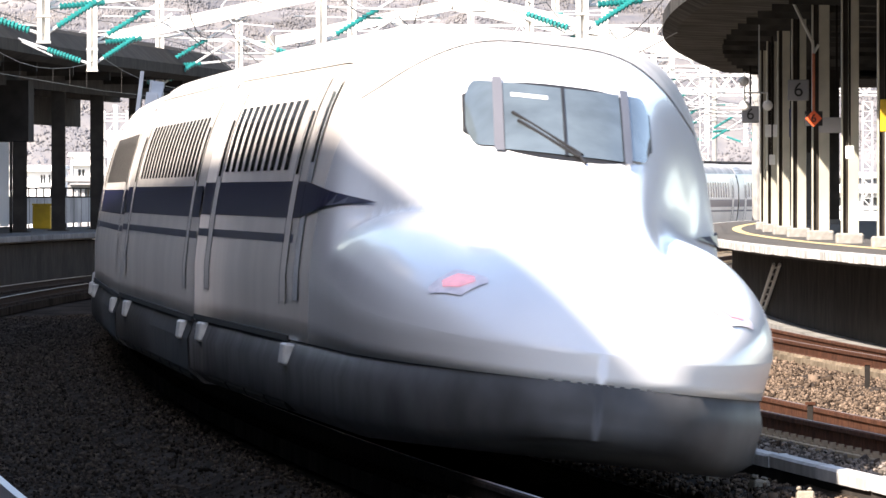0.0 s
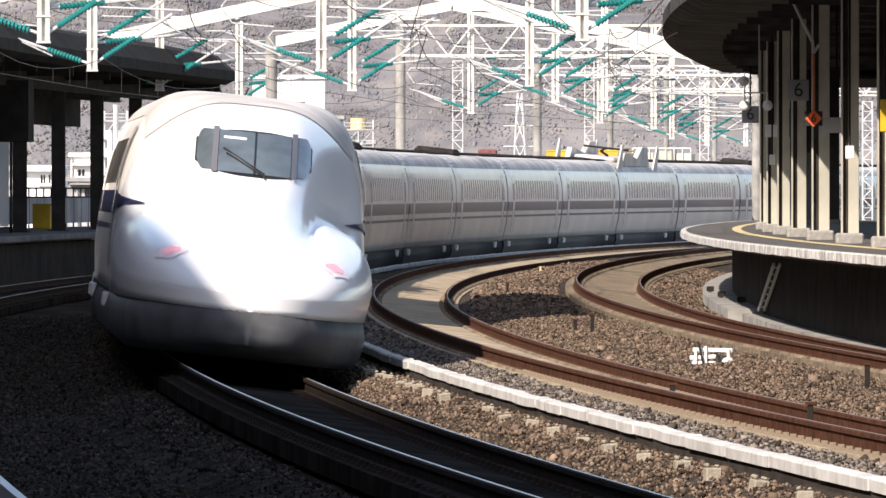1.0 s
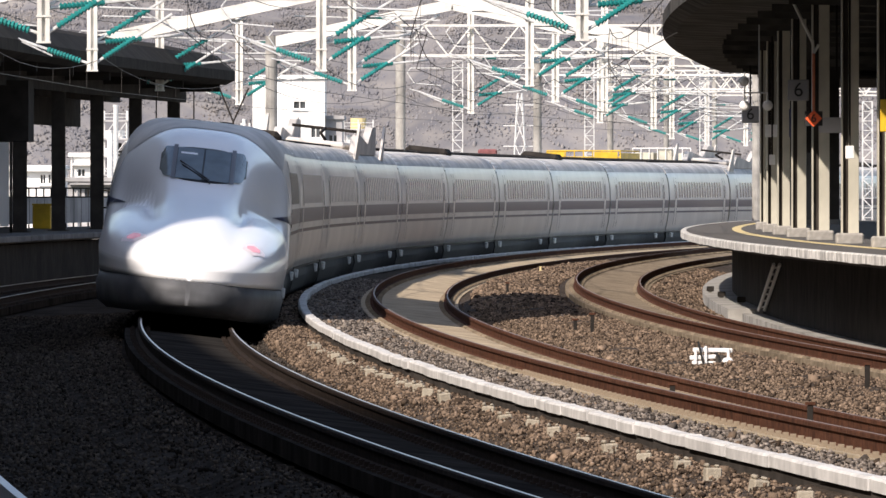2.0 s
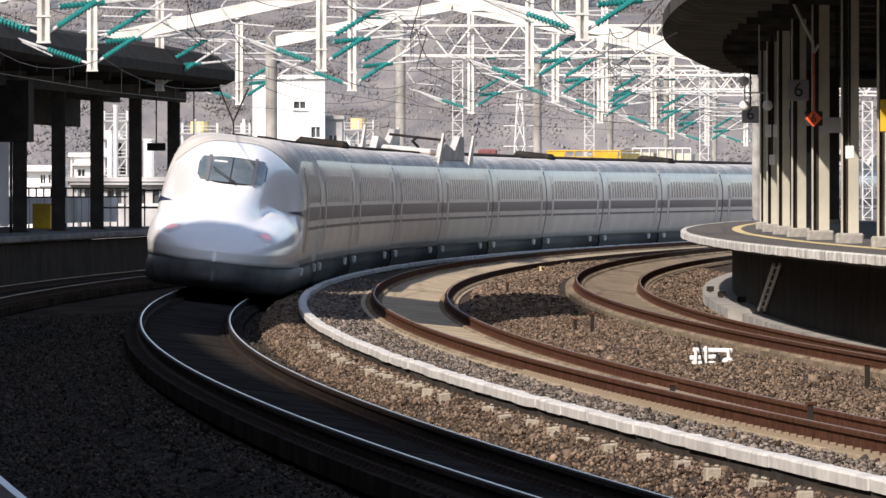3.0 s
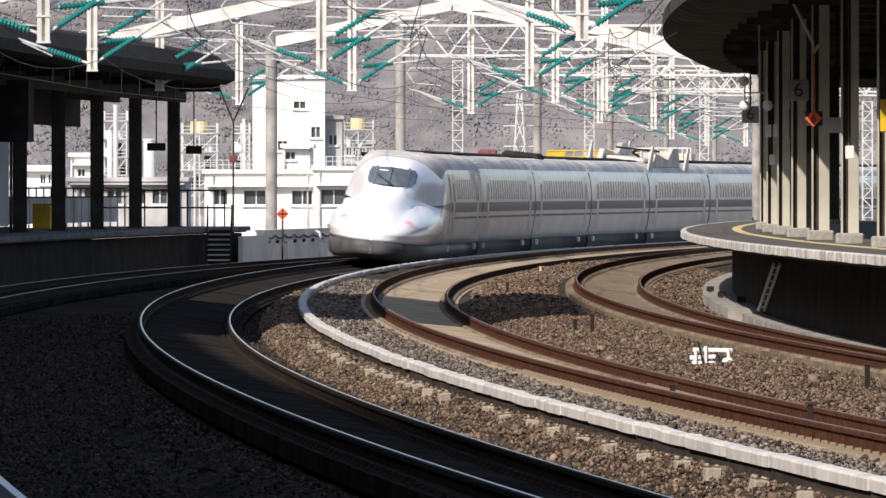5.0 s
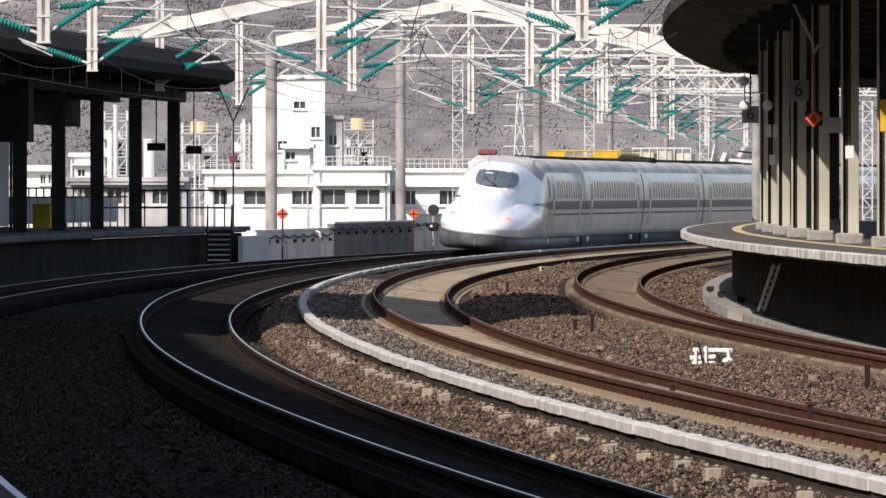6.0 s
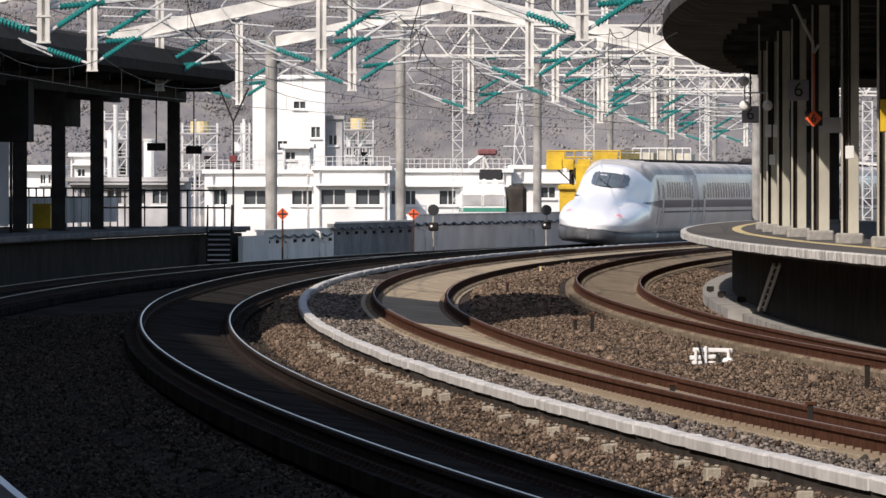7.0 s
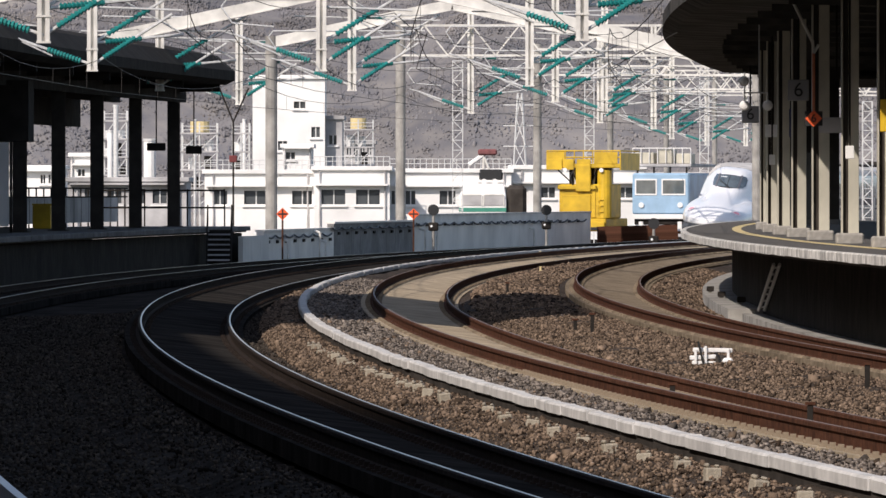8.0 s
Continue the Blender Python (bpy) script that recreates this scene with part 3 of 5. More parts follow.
def make_end_car():
    car = thing("train_car", Matrix(), "white bullet train tail car with long sculpted nose", "train car", "cars of the bullet train")
    ys = nose_rings() + [12, 15, 20, 27.0]
    body = loft("body", ys, ring, [M_WHITE, M_SIDE])
    # behind the nose the white turns to the copy tinted warm for bounced light
    for pg in body.polygons:
        if pg.center.y > 9.0:
            pg.material_index = 1
    part("body", body, M_WHITE, car)
    part("skirt", loft("skirt", [0.0, 0.0004, 0.002, 0.008, 0.02, 0.035] + [y + 0.02 for y in ys if y >= 0.04], skirt_ring, M_SKIRT), M_SKIRT, car, "grey lower skirt")
    car_sides(car, 11.6, 26.9, (12.4, 24.6), feet=(11.2, 24.8))
    cab_details(car)
    return car


def make_car():
    car = thing("train_car", Matrix(), "white bullet train car with blue stripes and small windows", "train car", "cars of the bullet train")
    part("body", loft("body", [0.0, 0.12, 6, 12, 18, 24.38, 24.5], lambda y: [(u * (0.985 if y in (0.0, 24.5) else 1), z) for u, z in ring(20.0)], M_SIDE), M_SIDE, car)
    part("skirt", loft("skirt", [0.1, 12, 24.4], lambda y: skirt_ring(20.0), M_UNDER), M_UNDER, car, "black lower skirt")
    car_sides(car, 0.05, 24.45, (2.3, 22.2), feet=(1.9, 20.3))
    part("roof_panel", surface_patch("roof_panel", -1.32, 1.32, 11.0, 35.3, 24, 4, M_ROOF, 0.008), M_ROOF, car, "grey beige roof panel", m=Matrix.Translation((0, -10.9, 0)))
    part("gangway", boxes((-1.38, 1.38, 24.45, 25.05, 0.95, 3.2)), M_BLACK, car, "black gangway bellows", bevel=0.08)
    part("roof_cable", boxes((-0.5, -0.2, 0.2, 24.3, 3.53, 3.61), (0.15, 0.42, 0.2, 24.3, 3.53, 3.62)), M_DARK_STEEL, car, "dark cable duct on the roof")
    return car


def y_at(u, z):
    """Where along the nose its skin has risen to z."""
    lo, hi = 3.0, 9.0
    for _ in range(30):
        mid = (lo + hi) / 2
        if skin(u, mid) < z:
            lo = mid
        else:
            hi = mid
    return lo


def pane(name, u0, u1, z0, z1, mat, proud, nu=14, nz=8, round_l=0.0, round_r=0.0):
    """A patch of the nose between two heights, with rounded ends."""
    def shape(a, b):
        u = u0 + (u1 - u0) * a
        k = 0.0
        if round_l and a < 0.5:
            k = (1 - 2 * a) ** 3 * round_l
        if round_r and a > 0.5:
            k = (2 * a - 1) ** 3 * round_r
        zm, h = (z0 + z1) / 2, (z1 - z0) / 2 * (1 - k)
        z = zm - h + 2 * h * b
        return u, y_at(u, z)
    return surface_patch(name, 0, 0, 0, 0, nu, nz, mat, proud, shape)


def cab_details(car):
    ws = part("windscreen", pane("windscreen", -0.74, 0.74, 2.47, 3.06, M_BLACK, 0.008, 28, 10, 0.5, 0.5), M_BLACK, car, "dark windscreen surround")
    part("glass", pane("glass", -0.455, 0.455, 2.50, 3.03, M_SCREEN, 0.018), M_SCREEN, ws)
    part("side_glass", pane("side_glass", -0.715, -0.525, 2.52, 3.03, M_SCREEN, 0.018, 8, 8, 0.55, 0.0), M_SCREEN, ws)
    part("side_glass", pane("side_glass", 0.525, 0.715, 2.52, 3.03, M_SCREEN, 0.018, 8, 8, 0.0, 0.55), M_SCREEN, ws)
    for sx in (-1, 1):
        part("pillar", pane("pillar", sx * 0.49 - 0.034, sx * 0.49 + 0.034, 2.48, 3.06, M_PILLAR, 0.030, 3, 8), M_PILLAR, ws, "grey screen pillar")
        light = part("tail_light", surface_patch("tail_light", 0, 0, 0, 0, 10, 6, M_LENS, 0.0105,
             lambda a, b, sx=sx: (sx * (1.0 + (a - 0.5) * 0.40), 1.36 + (a - 0.5) * 0.30 + (b - 0.5) * 0.62 * (1 - abs(2 * a - 1) * 0.8))), M_LENS, car, "pale pink lamp housing")
        part("red_lamp", surface_patch("red_lamp", 0, 0, 0, 0, 8, 5, M_LAMP_RED, 0.016,
             lambda a, b, sx=sx: (sx * (1.0 + (a - 0.5) * 0.22), 1.36 + (a - 0.5) * 0.16 + (b - 0.5) * 0.32 * (1 - abs(2 * a - 1) * 0.6))), M_LAMP_RED, light, "glowing red tail light")
        part("cab_door", band("cab_door", 1.15, 3.0, 10.3, 10.95, sx, M_WHITE, 0.006, 8), M_WHITE, car)
        for yy in (10.28, 10.97):
            part("door_seal", band("door_seal", 1.12, 3.04, yy - 0.025, yy + 0.025, sx, M_BLACK, 0.009, 8), M_BLACK, car)
        part("door_window", band("door_window", 2.3, 2.9, 10.5, 10.78, sx, M_GLASS, 0.012), M_GLASS, car)
        # the broad stripe runs out to a point on the flank of the nose
        verts, faces = [], []
        for i in range(15):
            y = 11.6 - 4.5 * i / 14
            hz = 0.155 * (1 - (i / 14) ** 1.6)
            for z in (1.985 + 0.02 * i / 14 - hz, 1.985 + 0.02 * i / 14 + hz):
                lo, hi = 0.0, half_width(y)
                for _ in range(30):
                    mid = (lo + hi) / 2
                    if skin(mid, y) > z:
                        lo = mid
                    else:
                        hi = mid
                verts.append((sx * (lo + 0.006 + 0.022 * i / 14), y, z))
        for i in range(14):
            f = (2 * i, 2 * i + 1, 2 * i + 3, 2 * i + 2)
            faces.append(f)
        part("stripe_point", mesh_from("stripe_point", verts, faces, M_BLUE), M_BLUE, car, "dark blue stripe ending in a point")
    part("roof_panel", surface_patch("roof_panel", 0, 0, 0, 0, 28, 36, M_ROOF, 0.010, lambda a, b: (1.36 * (2 * a - 1), 26.9 - (26.9 - 7.5 - 1.5 * abs(2 * a - 1) ** 2.5) * (1 - b) ** 0.6)), M_ROOF, car, "grey beige roof panel")
    part("centre_bar", pane("centre_bar", -0.012, 0.012, 2.49, 3.04, M_BLACK, 0.026, 2, 8), M_BLACK, ws)

    def on(u, z):
        y = y_at(u, z)
        return Vector((u, y - 0.05, z + 0.01))
    wp = part("wiper", bars(bmesh.new(), [(on(-0.40, 2.80), on(0.12, 2.52)), (on(-0.36, 2.74), on(0.10, 2.50)), (on(0.08, 2.54), on(0.14, 2.46))], 0.014, 6), M_BLACK, ws, "black wiper")
    part("number_strip", pane("number_strip", -0.40, -0.12, 2.92, 2.95, M_WHITE, 0.022, 4, 2), M_WHITE, ws)
    for u in (-0.62, 0.55):
        part("coupler_hook", boxes((u - 0.06, u + 0.06, 0.22 + abs(u) * 0.25, 0.5 + abs(u) * 0.25, 0.36, 0.42)), M_DARK_STEEL, car)
    part("roof_cable", boxes((-0.42, -0.2, 17, 27, 3.53, 3.61), (0.15, 0.38, 17, 27, 3.53, 3.62)), M_DARK_STEEL, car, "dark cable duct on the roof")
    part("gangway", boxes((-1.38, 1.38, 26.9, 27.5, 0.95, 3.2)), M_BLACK, car, "black gangway bellows", bevel=0.08)


def pantograph(car):
    """Low shields, a sloped cover and two fins round the current collector of a car."""
    for y in (1.0, 15.5):
        for sx in (-1, 1):
            fin = bmesh.new()
            x0, x1 = (sx * 1.20, sx * 1.26) if sx > 0 else (sx * 1.26, sx * 1.20)
            pts = [(y, 3.3), (y + 1.9, 3.3), (y + 1.25, 4.28), (y + 0.85, 4.28)]
            a = [fin.verts.new((x0, p[0], p[1])) for p in pts]
            b = [fin.verts.new((x1, p[0], p[1])) for p in pts]
            fin.faces.new(a)
            fin.faces.new(b[::-1])
            for i in range(4):
                fin.faces.new((a[i], b[i], b[(i + 1) % 4], a[(i + 1) % 4]))
            part("shield_fin", fin, M_ROOF, car, "pale upright shield fin")
    for sx in (-1, 1):
        cov = bmesh.new()
        pts = [(3.5, 3.45), (14.8, 3.45), (13.2, 4.22), (11.2, 4.22), (9.5, 3.75), (5.2, 3.95), (4.4, 3.95)]
        x0, x1 = (sx * 0.95, sx * 1.15) if sx > 0 else (sx * 1.15, sx * 0.95)
        a = [cov.verts.new((x0, p[0], p[1])) for p in pts]
        b = [cov.verts.new((x1, p[0], p[1])) for p in pts]
        cov.faces.new(a)
        cov.faces.new(b[::-1])
        for i in range(len(pts)):
            cov.faces.new((a[i], b[i], b[(i + 1) % len(pts)], a[(i + 1) % len(pts)]))
        part("side_shield", cov, M_ROOF, car, "sloped pantograph shield")
    part("insulator_cover", boxes((-0.8, 0.8, 4.0, 14.0, 3.55, 3.72)), M_ROOF, car, bevel=0.06)
    part("collector_arm", bars(bmesh.new(), [((0, 9.0, 3.75), (0, 6.2, 3.92)), ((0, 6.2, 3.92), (0, 8.2, 4.05)), ((-0.9, 8.2, 4.05), (0.9, 8.2, 4.05))], 0.045, 8), M_DARK_STEEL, car, "folded dark current collector arm")


end_car = make_end_car()
cars = [end_car]
proto = make_car()
cars.append(proto)
for _ in range(14):
    cars.append(copy_thing(proto, Matrix()))
for i in (4, 11):
    pantograph(cars[i])
    cars[i]["label"] = "white bullet train car with pantograph and pale roof shields"
for i in (2, 6, 8, 13):
    part("roof_cover", boxes((-0.7, 0.7, 10.0, 12.2, 3.48, 3.76)), M_DARK_STEEL, cars[i], "dark cable head cover", bevel=0.12)


# how far along the curve the tip of the tail stands
TIP0, SPEED = 49.269 - 27.35 - 3.5 * 46.949, 46.949


def tip(t):
    return TIP0 + SPEED * t + lerp(t, [(0, -0.6), (0.5, 1.2), (1.0, 3.0), (1.5, 2.0), (3.0, 2.0), (4.5, 2.8), (6.5, 3.8), (8.0, 4.6)])


def rigid_pose(sa, sb, y_a):
    """Pose of a car whose two bogie points lie at sa and sb on the curve; y_a is the first one's place on the car."""
    a, b = at(0, sa), at(0, sb)
    d = (b - a).normalized()
    m = Matrix.Rotation(math.atan2(-d.x, d.y), 4, "Z")
    lean = Matrix.Translation((0.7525, 0, 0)) @ Matrix.Rotation(math.atan(LEAN), 4, "Y") @ Matrix.Translation((-0.7525, 0, 0))
    m.translation = a + Vector((0, 0, lerp(sa, [(-137, -0.03), (-100, -0.08), (-64, -0.12)])))
    return m @ lean @ Matrix.Translation((0, -y_a, 0))


def motions():
    for i, car in enumerate(cars):
        rows = []
        for k in range(17):
            t = 0.5 * k
            s = tip(t) + (0 if i == 0 else 27.35 + 25.0 * (i - 1))
            if i == 0:
                rows.append((t, rigid_pose(s + 6.0, s + 23.5, 6.0)))
            else:
                rows.append((t, rigid_pose(s + 3.5, s + 21.0, 3.5)))
        walk(car, rows)


# ---- catenary gantries ----
def make_gantry(y, left, right, apex_x, apex_z, slope, droppers, truss=0.0, post=0.17):
    g = thing("catenary_gantry", Matrix.Translation((0, y, 0)), "white lattice gantry over the tracks with hanging posts" if truss else "white pitched steel gantry over the tracks with hanging posts", "gantry", "catenary gantries")

    def under(x):
        return apex_z if truss else apex_z - abs(x - apex_x) * slope
    if truss:
        for dy in (-0.35, 0.35):
            part("chord", bars(bmesh.new(), [((left, dy, apex_z), (right, dy, apex_z))], 0.06, 4), M_PAINT_W, g)
            part("chord", bars(bmesh.new(), [((left, dy, apex_z - truss), (right, dy, apex_z - truss))], 0.06, 4), M_PAINT_W, g)
            n = int((right - left) / (truss * 0.75))
            for i in range(n):
                x0, x1 = left + (right - left) * i / n, left + (right - left) * (i + 1) / n
                za, zb = (apex_z, apex_z - truss) if i % 2 else (apex_z - truss, apex_z)
                part("lacing", bars(bmesh.new(), [((x0, dy, za), (x1, dy, zb))], 0.04, 4), M_PAINT_W, g)
    else:
        for x in (left, right):
            part("rafter", beam(bmesh.new(), (x, 0, under(x)), (apex_x, 0, apex_z), 0.3, 0.40), M_PAINT_W, g)
            part("flange", beam(bmesh.new(), (x, 0, under(x) - 0.21), (apex_x, 0, apex_z - 0.21), 0.42, 0.03), M_PAINT_W, g)
    for x in ((left, right) if truss else ((left,) if y > 390 else ())):
        part("post", bars(bmesh.new(), [((x, 0, -8.0 if y > 390 and x == left else -0.6), (x, 0, under(x) + 0.25))], post, 14), M_CONCRETE, g, "grey concrete mast")
    for x, zb in droppers:
        d = part("dropper", boxes((x - 0.14, x - 0.04, -0.13, 0.13, zb, under(x) + 1.2), (x + 0.04, x + 0.14, -0.13, 0.13, zb, under(x) + 1.2), (x - 0.05, x + 0.05, -0.02, 0.02, zb, under(x) + 1.2),
                             (x - 0.16, x + 0.16, -0.15, 0.15, zb - 0.03, zb + 0.02), (x - 0.16, x + 0.16, -0.15, 0.15, zb + 0.55, zb + 0.6)), M_PAINT_W, g)
        bracket(d, x, zb)
        bracket(d, x, zb, -1, 0.55)
    return g


def insulator(parent, a, b, r=0.05):
    ins = bmesh.new()
    a, b = Vector(a), Vector(b)
    bars(ins, [(a, b)], r, 8)
    for i in range(11):
        f = (i + 0.5) / 11
        bars(ins, [(a.lerp(b, f - 0.03), a.lerp(b, f + 0.03))], (r * 1.9, r * 1.2), 8)
    part("insulator", ins, M_TEAL, parent, "ribbed teal insulator")


def bracket(parent, x, zb, flip=1, dy=0.0):
    """Arms that spread from the foot of a hanging post, each with a ribbed teal insulator."""
    foot = Vector((x, dy * 0.2, zb + (0.15 if flip > 0 else 0.75)))
    for sg, dx, dz in ((-1, 2.3, 0.95), (1, 2.2, 1.55)) if flip > 0 else ((1, 2.5, 1.0), (1, 2.9, 2.5)):
        tip_p = Vector((x + sg * dx, dy, zb + dz))
        a, b = foot.lerp(tip_p, 0.14), foot.lerp(tip_p, 0.54)
        part("strut", bars(bmesh.new(), [(foot, a)], 0.04, 6), M_GALV, parent)
        part("strut", bars(bmesh.new(), [(b, tip_p)], 0.04, 6), M_GALV, parent)
        insulator(parent, a, b)
        if flip < 0:
            part("stay", bars(bmesh.new(), [(Vector((x, 0, zb + 2.4)), tip_p)], 0.024, 6), M_GALV, parent)
            continue
        if sg > 0:
            top = Vector((x, 0, zb + 1.75))
            pipe_z = zb + 1.95
            part("level_tube", bars(bmesh.new(), [((x - 2.6, 0, pipe_z), (x + 2.4, 0, pipe_z))], 0.028, 6), M_GALV, parent)
            part("level_tube", bars(bmesh.new(), [((x - 1.9, 0.2, pipe_z + 0.5), (x + 2.9, 0.2, pipe_z + 0.35))], 0.025, 6), M_GALV, parent)
            insulator(parent, (x + 0.5, 0.2, pipe_z + 0.45), (x + 1.1, 0.2, pipe_z + 0.42), 0.035)
            part("hook", bars(bmesh.new(), [((x - 2.6, 0, pipe_z), (x - 2.75, 0, pipe_z - 0.2)), ((x - 2.75, 0, pipe_z - 0.2), (x - 2.45, 0, pipe_z - 0.65)), ((x - 2.45, 0, pipe_z - 0.65), (x - 1.3, 0, pipe_z - 0.75))], 0.022, 6), M_GALV, parent)
            part("stay", bars(bmesh.new(), [(top, tip_p + Vector((0.3, 0, 0.1)))], 0.03, 6), M_GALV, parent)
        else:
            part("steady_arm", bars(bmesh.new(), [(tip_p, tip_p + Vector((1.2, 0, -0.55))), (tip_p + Vector((-0.35, 0, 0.1)), tip_p + Vector((0.2, 0, -0.05)))], 0.026, 6), M_GALV, parent)


make_gantry(230, -12.8, 9.5, -2.6, 9.6, 0.21, [(-8.9, 5.6), (3.1, 5.65)])
make_gantry(284, -13.4, 10.5, -2.6, 9.7, 0.21, [(-9.65, 5.6), (-3.35, 5.6)])
make_gantry(340, -13.2, 11.5, -2.2, 9.2, 0.215, [(-9.33, 5.6), (-3.0, 5.6), (2.85, 5.75)])
make_gantry(395, -6.57, 12.5, 0.35, 9.42, 0.21, [(-7.8, 5.6), (4.3, 5.7)], post=0.23)
make_gantry(447, -1.84, 13.6, 5, 9.45, 0, [(1.2, 5.65), (7.0, 5.65)], 1.3, 0.22)
make_gantry(500, 4.57, 16.5, 5, 9.15, 0, [(10.2, 5.3), (7.6, 5.6)], 1.25, 0.21)
make_gantry(555, 9.0, 21, 5, 9.0, 0, [(12.3, 5.1)], 1.25)
make_gantry(610, 13.2, 26, 5, 9.4, 0, [(15.6, 5.0)], 1.25)
make_gantry(665, 17.5, 32, 5, 9.7, 0, [(19.5, 5.2)], 1.25)


def make_wires():
    w = thing("overhead_wires", Matrix(), "thin dark overhead wires along the curved tracks", "overhead wire", kind="structure")
    knots = [-37, 16, 68, 122, 176, 228, 282]
    for o in (-5.85, 0.0, 4.22, 8.59):
        for (a, b) in zip(knots, knots[1:]):
            top = [at(o, a + (b - a) * i / 8, 5.95 - 0.55 * (1 - (2 * i / 8 - 1) ** 2)) for i in range(9)]
            part("messenger_wire", bars(bmesh.new(), list(zip(top, top[1:])), 0.011, 4), M_WIRE, w)
            part("contact_wire", bars(bmesh.new(), [(at(o, a, 5.05), at(o, b, 5.05))], 0.010, 4), M_WIRE, w)
            for i in range(1, 8):
                p = top[i]
                part("hanger", bars(bmesh.new(), [(p, Vector((p.x, p.y, 5.05)))], 0.006, 4), M_WIRE, w)
    for o, z in ((-9.5, 7.6), (-8.6, 7.9), (2.2, 7.2), (6.4, 7.5), (-3.0, 8.3)):
        for (a, b) in zip(knots, knots[1:]):
            top = [at(o, a + (b - a) * i / 6, z - 0.4 * (1 - (2 * i / 6 - 1) ** 2)) for i in range(7)]
            part("feeder_wire", bars(bmesh.new(), list(zip(top, top[1:])), 0.013, 4), M_WIRE, w)
    return w


make_wires()


# ---- the shaded platform ----
canopy_l = thing("canopy_left", Matrix(), "dark rounded platform canopy over steel columns", "canopy", kind="structure")
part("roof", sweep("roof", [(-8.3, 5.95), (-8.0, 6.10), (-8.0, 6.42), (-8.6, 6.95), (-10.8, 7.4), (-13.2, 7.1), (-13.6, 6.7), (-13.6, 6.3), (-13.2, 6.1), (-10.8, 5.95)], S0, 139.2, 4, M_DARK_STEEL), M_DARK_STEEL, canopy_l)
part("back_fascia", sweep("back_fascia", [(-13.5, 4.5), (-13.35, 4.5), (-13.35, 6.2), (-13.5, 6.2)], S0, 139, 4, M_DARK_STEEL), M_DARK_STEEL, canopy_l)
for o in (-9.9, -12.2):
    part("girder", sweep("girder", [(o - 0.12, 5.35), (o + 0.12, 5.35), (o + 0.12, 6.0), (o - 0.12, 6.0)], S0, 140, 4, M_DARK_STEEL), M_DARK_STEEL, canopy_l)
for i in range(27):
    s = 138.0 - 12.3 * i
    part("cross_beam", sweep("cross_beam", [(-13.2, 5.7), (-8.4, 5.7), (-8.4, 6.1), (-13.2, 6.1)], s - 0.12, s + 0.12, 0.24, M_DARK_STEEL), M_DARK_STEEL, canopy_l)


def make_column(o, s, z0, z1, mat, label, group, w=0.34, foot=False):
    c = thing("platform_column", frame_at(o, s, 0), label, "column", group)
    t = 0.035
    part("shaft", boxes((-w / 2, w / 2, -w / 2, -w / 2 + t, z0, z1), (-w / 2, w / 2, w / 2 - t, w / 2, z0, z1), (-t / 2, t / 2, -w / 2 + t, w / 2 - t, z0, z1)), mat, c)
    if foot:
        part("footing", boxes((-0.36, 0.36, -0.36, 0.36, z0 - 0.02, z0 + 0.24)), M_CONCRETE, c, "square concrete footing", bevel=0.03)
    else:
        part("base_plate", boxes((-0.3, 0.3, -0.3, 0.3, z0 - 0.01, z0 + 0.03)), mat, c)
    return c


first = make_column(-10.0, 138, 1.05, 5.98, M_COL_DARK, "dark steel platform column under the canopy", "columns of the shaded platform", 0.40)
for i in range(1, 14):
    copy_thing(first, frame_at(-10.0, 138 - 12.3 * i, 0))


def make_fence():
    f = thing("platform_fence", Matrix(), "grey steel fence with panels along the platform end", "fence")
    for i in range(24):
        s = 100 + 2.2 * i
        if s < 150:
            part("post", bars(bmesh.new(), [(at(-12.9, s, 1.03), at(-12.9, s, 2.35))], 0.03, 6), M_DARK_STEEL, f)
            if s < 146:
                part("panel", sweep("panel", [(-12.92, 1.2), (-12.88, 1.2), (-12.88, 2.05), (-12.92, 2.05)], s + 0.05, s + 2.15, 2.1, M_HOUSE_GREY), M_HOUSE_GREY, f)
    for z in (2.05, 2.35):
        part("rail", sweep("rail", [(-12.93, z), (-12.87, z), (-12.87, z + 0.05), (-12.93, z + 0.05)], 100, 149, 4, M_DARK_STEEL), M_DARK_STEEL, f)
    # the end of the platform
    for o in (-12.9, -11.4, -9.9, -8.6):
        part("post", bars(bmesh.new(), [(at(o, 141.5, 1.03), at(o, 141.5, 2.35))], 0.03, 6), M_DARK_STEEL, f)
    for z in (1.7, 2.3):
        part("rail", bars(bmesh.new(), [(at(-12.9, 141.5, z), at(-8.6, 141.5, z))], 0.03, 6), M_DARK_STEEL, f)


make_fence()


def make_steps():
    st = thing("platform_steps", Matrix.Translation((-7.48, 345, 0)), "dark steel steps with pale treads at the platform end", "steps")
    for i in range(7):
        part("tread", boxes((-0.38, 0.36, -0.9 + 0.24 * i, -0.68 + 0.24 * i, -0.22 + 0.17 * i, -0.17 + 0.17 * i)), M_HOUSE_GREY, st)
    for x in (-0.44, 0.36):
        bm = bmesh.new()
        beam(bm, (x + 0.04, -0.95, -0.32), (x + 0.04, 0.85, 0.96), 0.05, 0.22)
        part("stringer", bm, M_DARK_STEEL, st)
        part("handrail", bars(bmesh.new(), [((x + 0.04, -0.9, -0.3), (x + 0.04, -0.9, 0.6)), ((x + 0.04, 0.8, 0.9), (x + 0.04, 0.8, 1.8)), ((x + 0.04, -0.9, 0.6), (x + 0.04, 0.8, 1.8))], 0.025, 6), M_DARK_STEEL, st)
    part("back_plate", boxes((-0.42, 0.40, 0.86, 0.90, -0.5, 0.98)), M_DARK_STEEL, st)


make_steps()


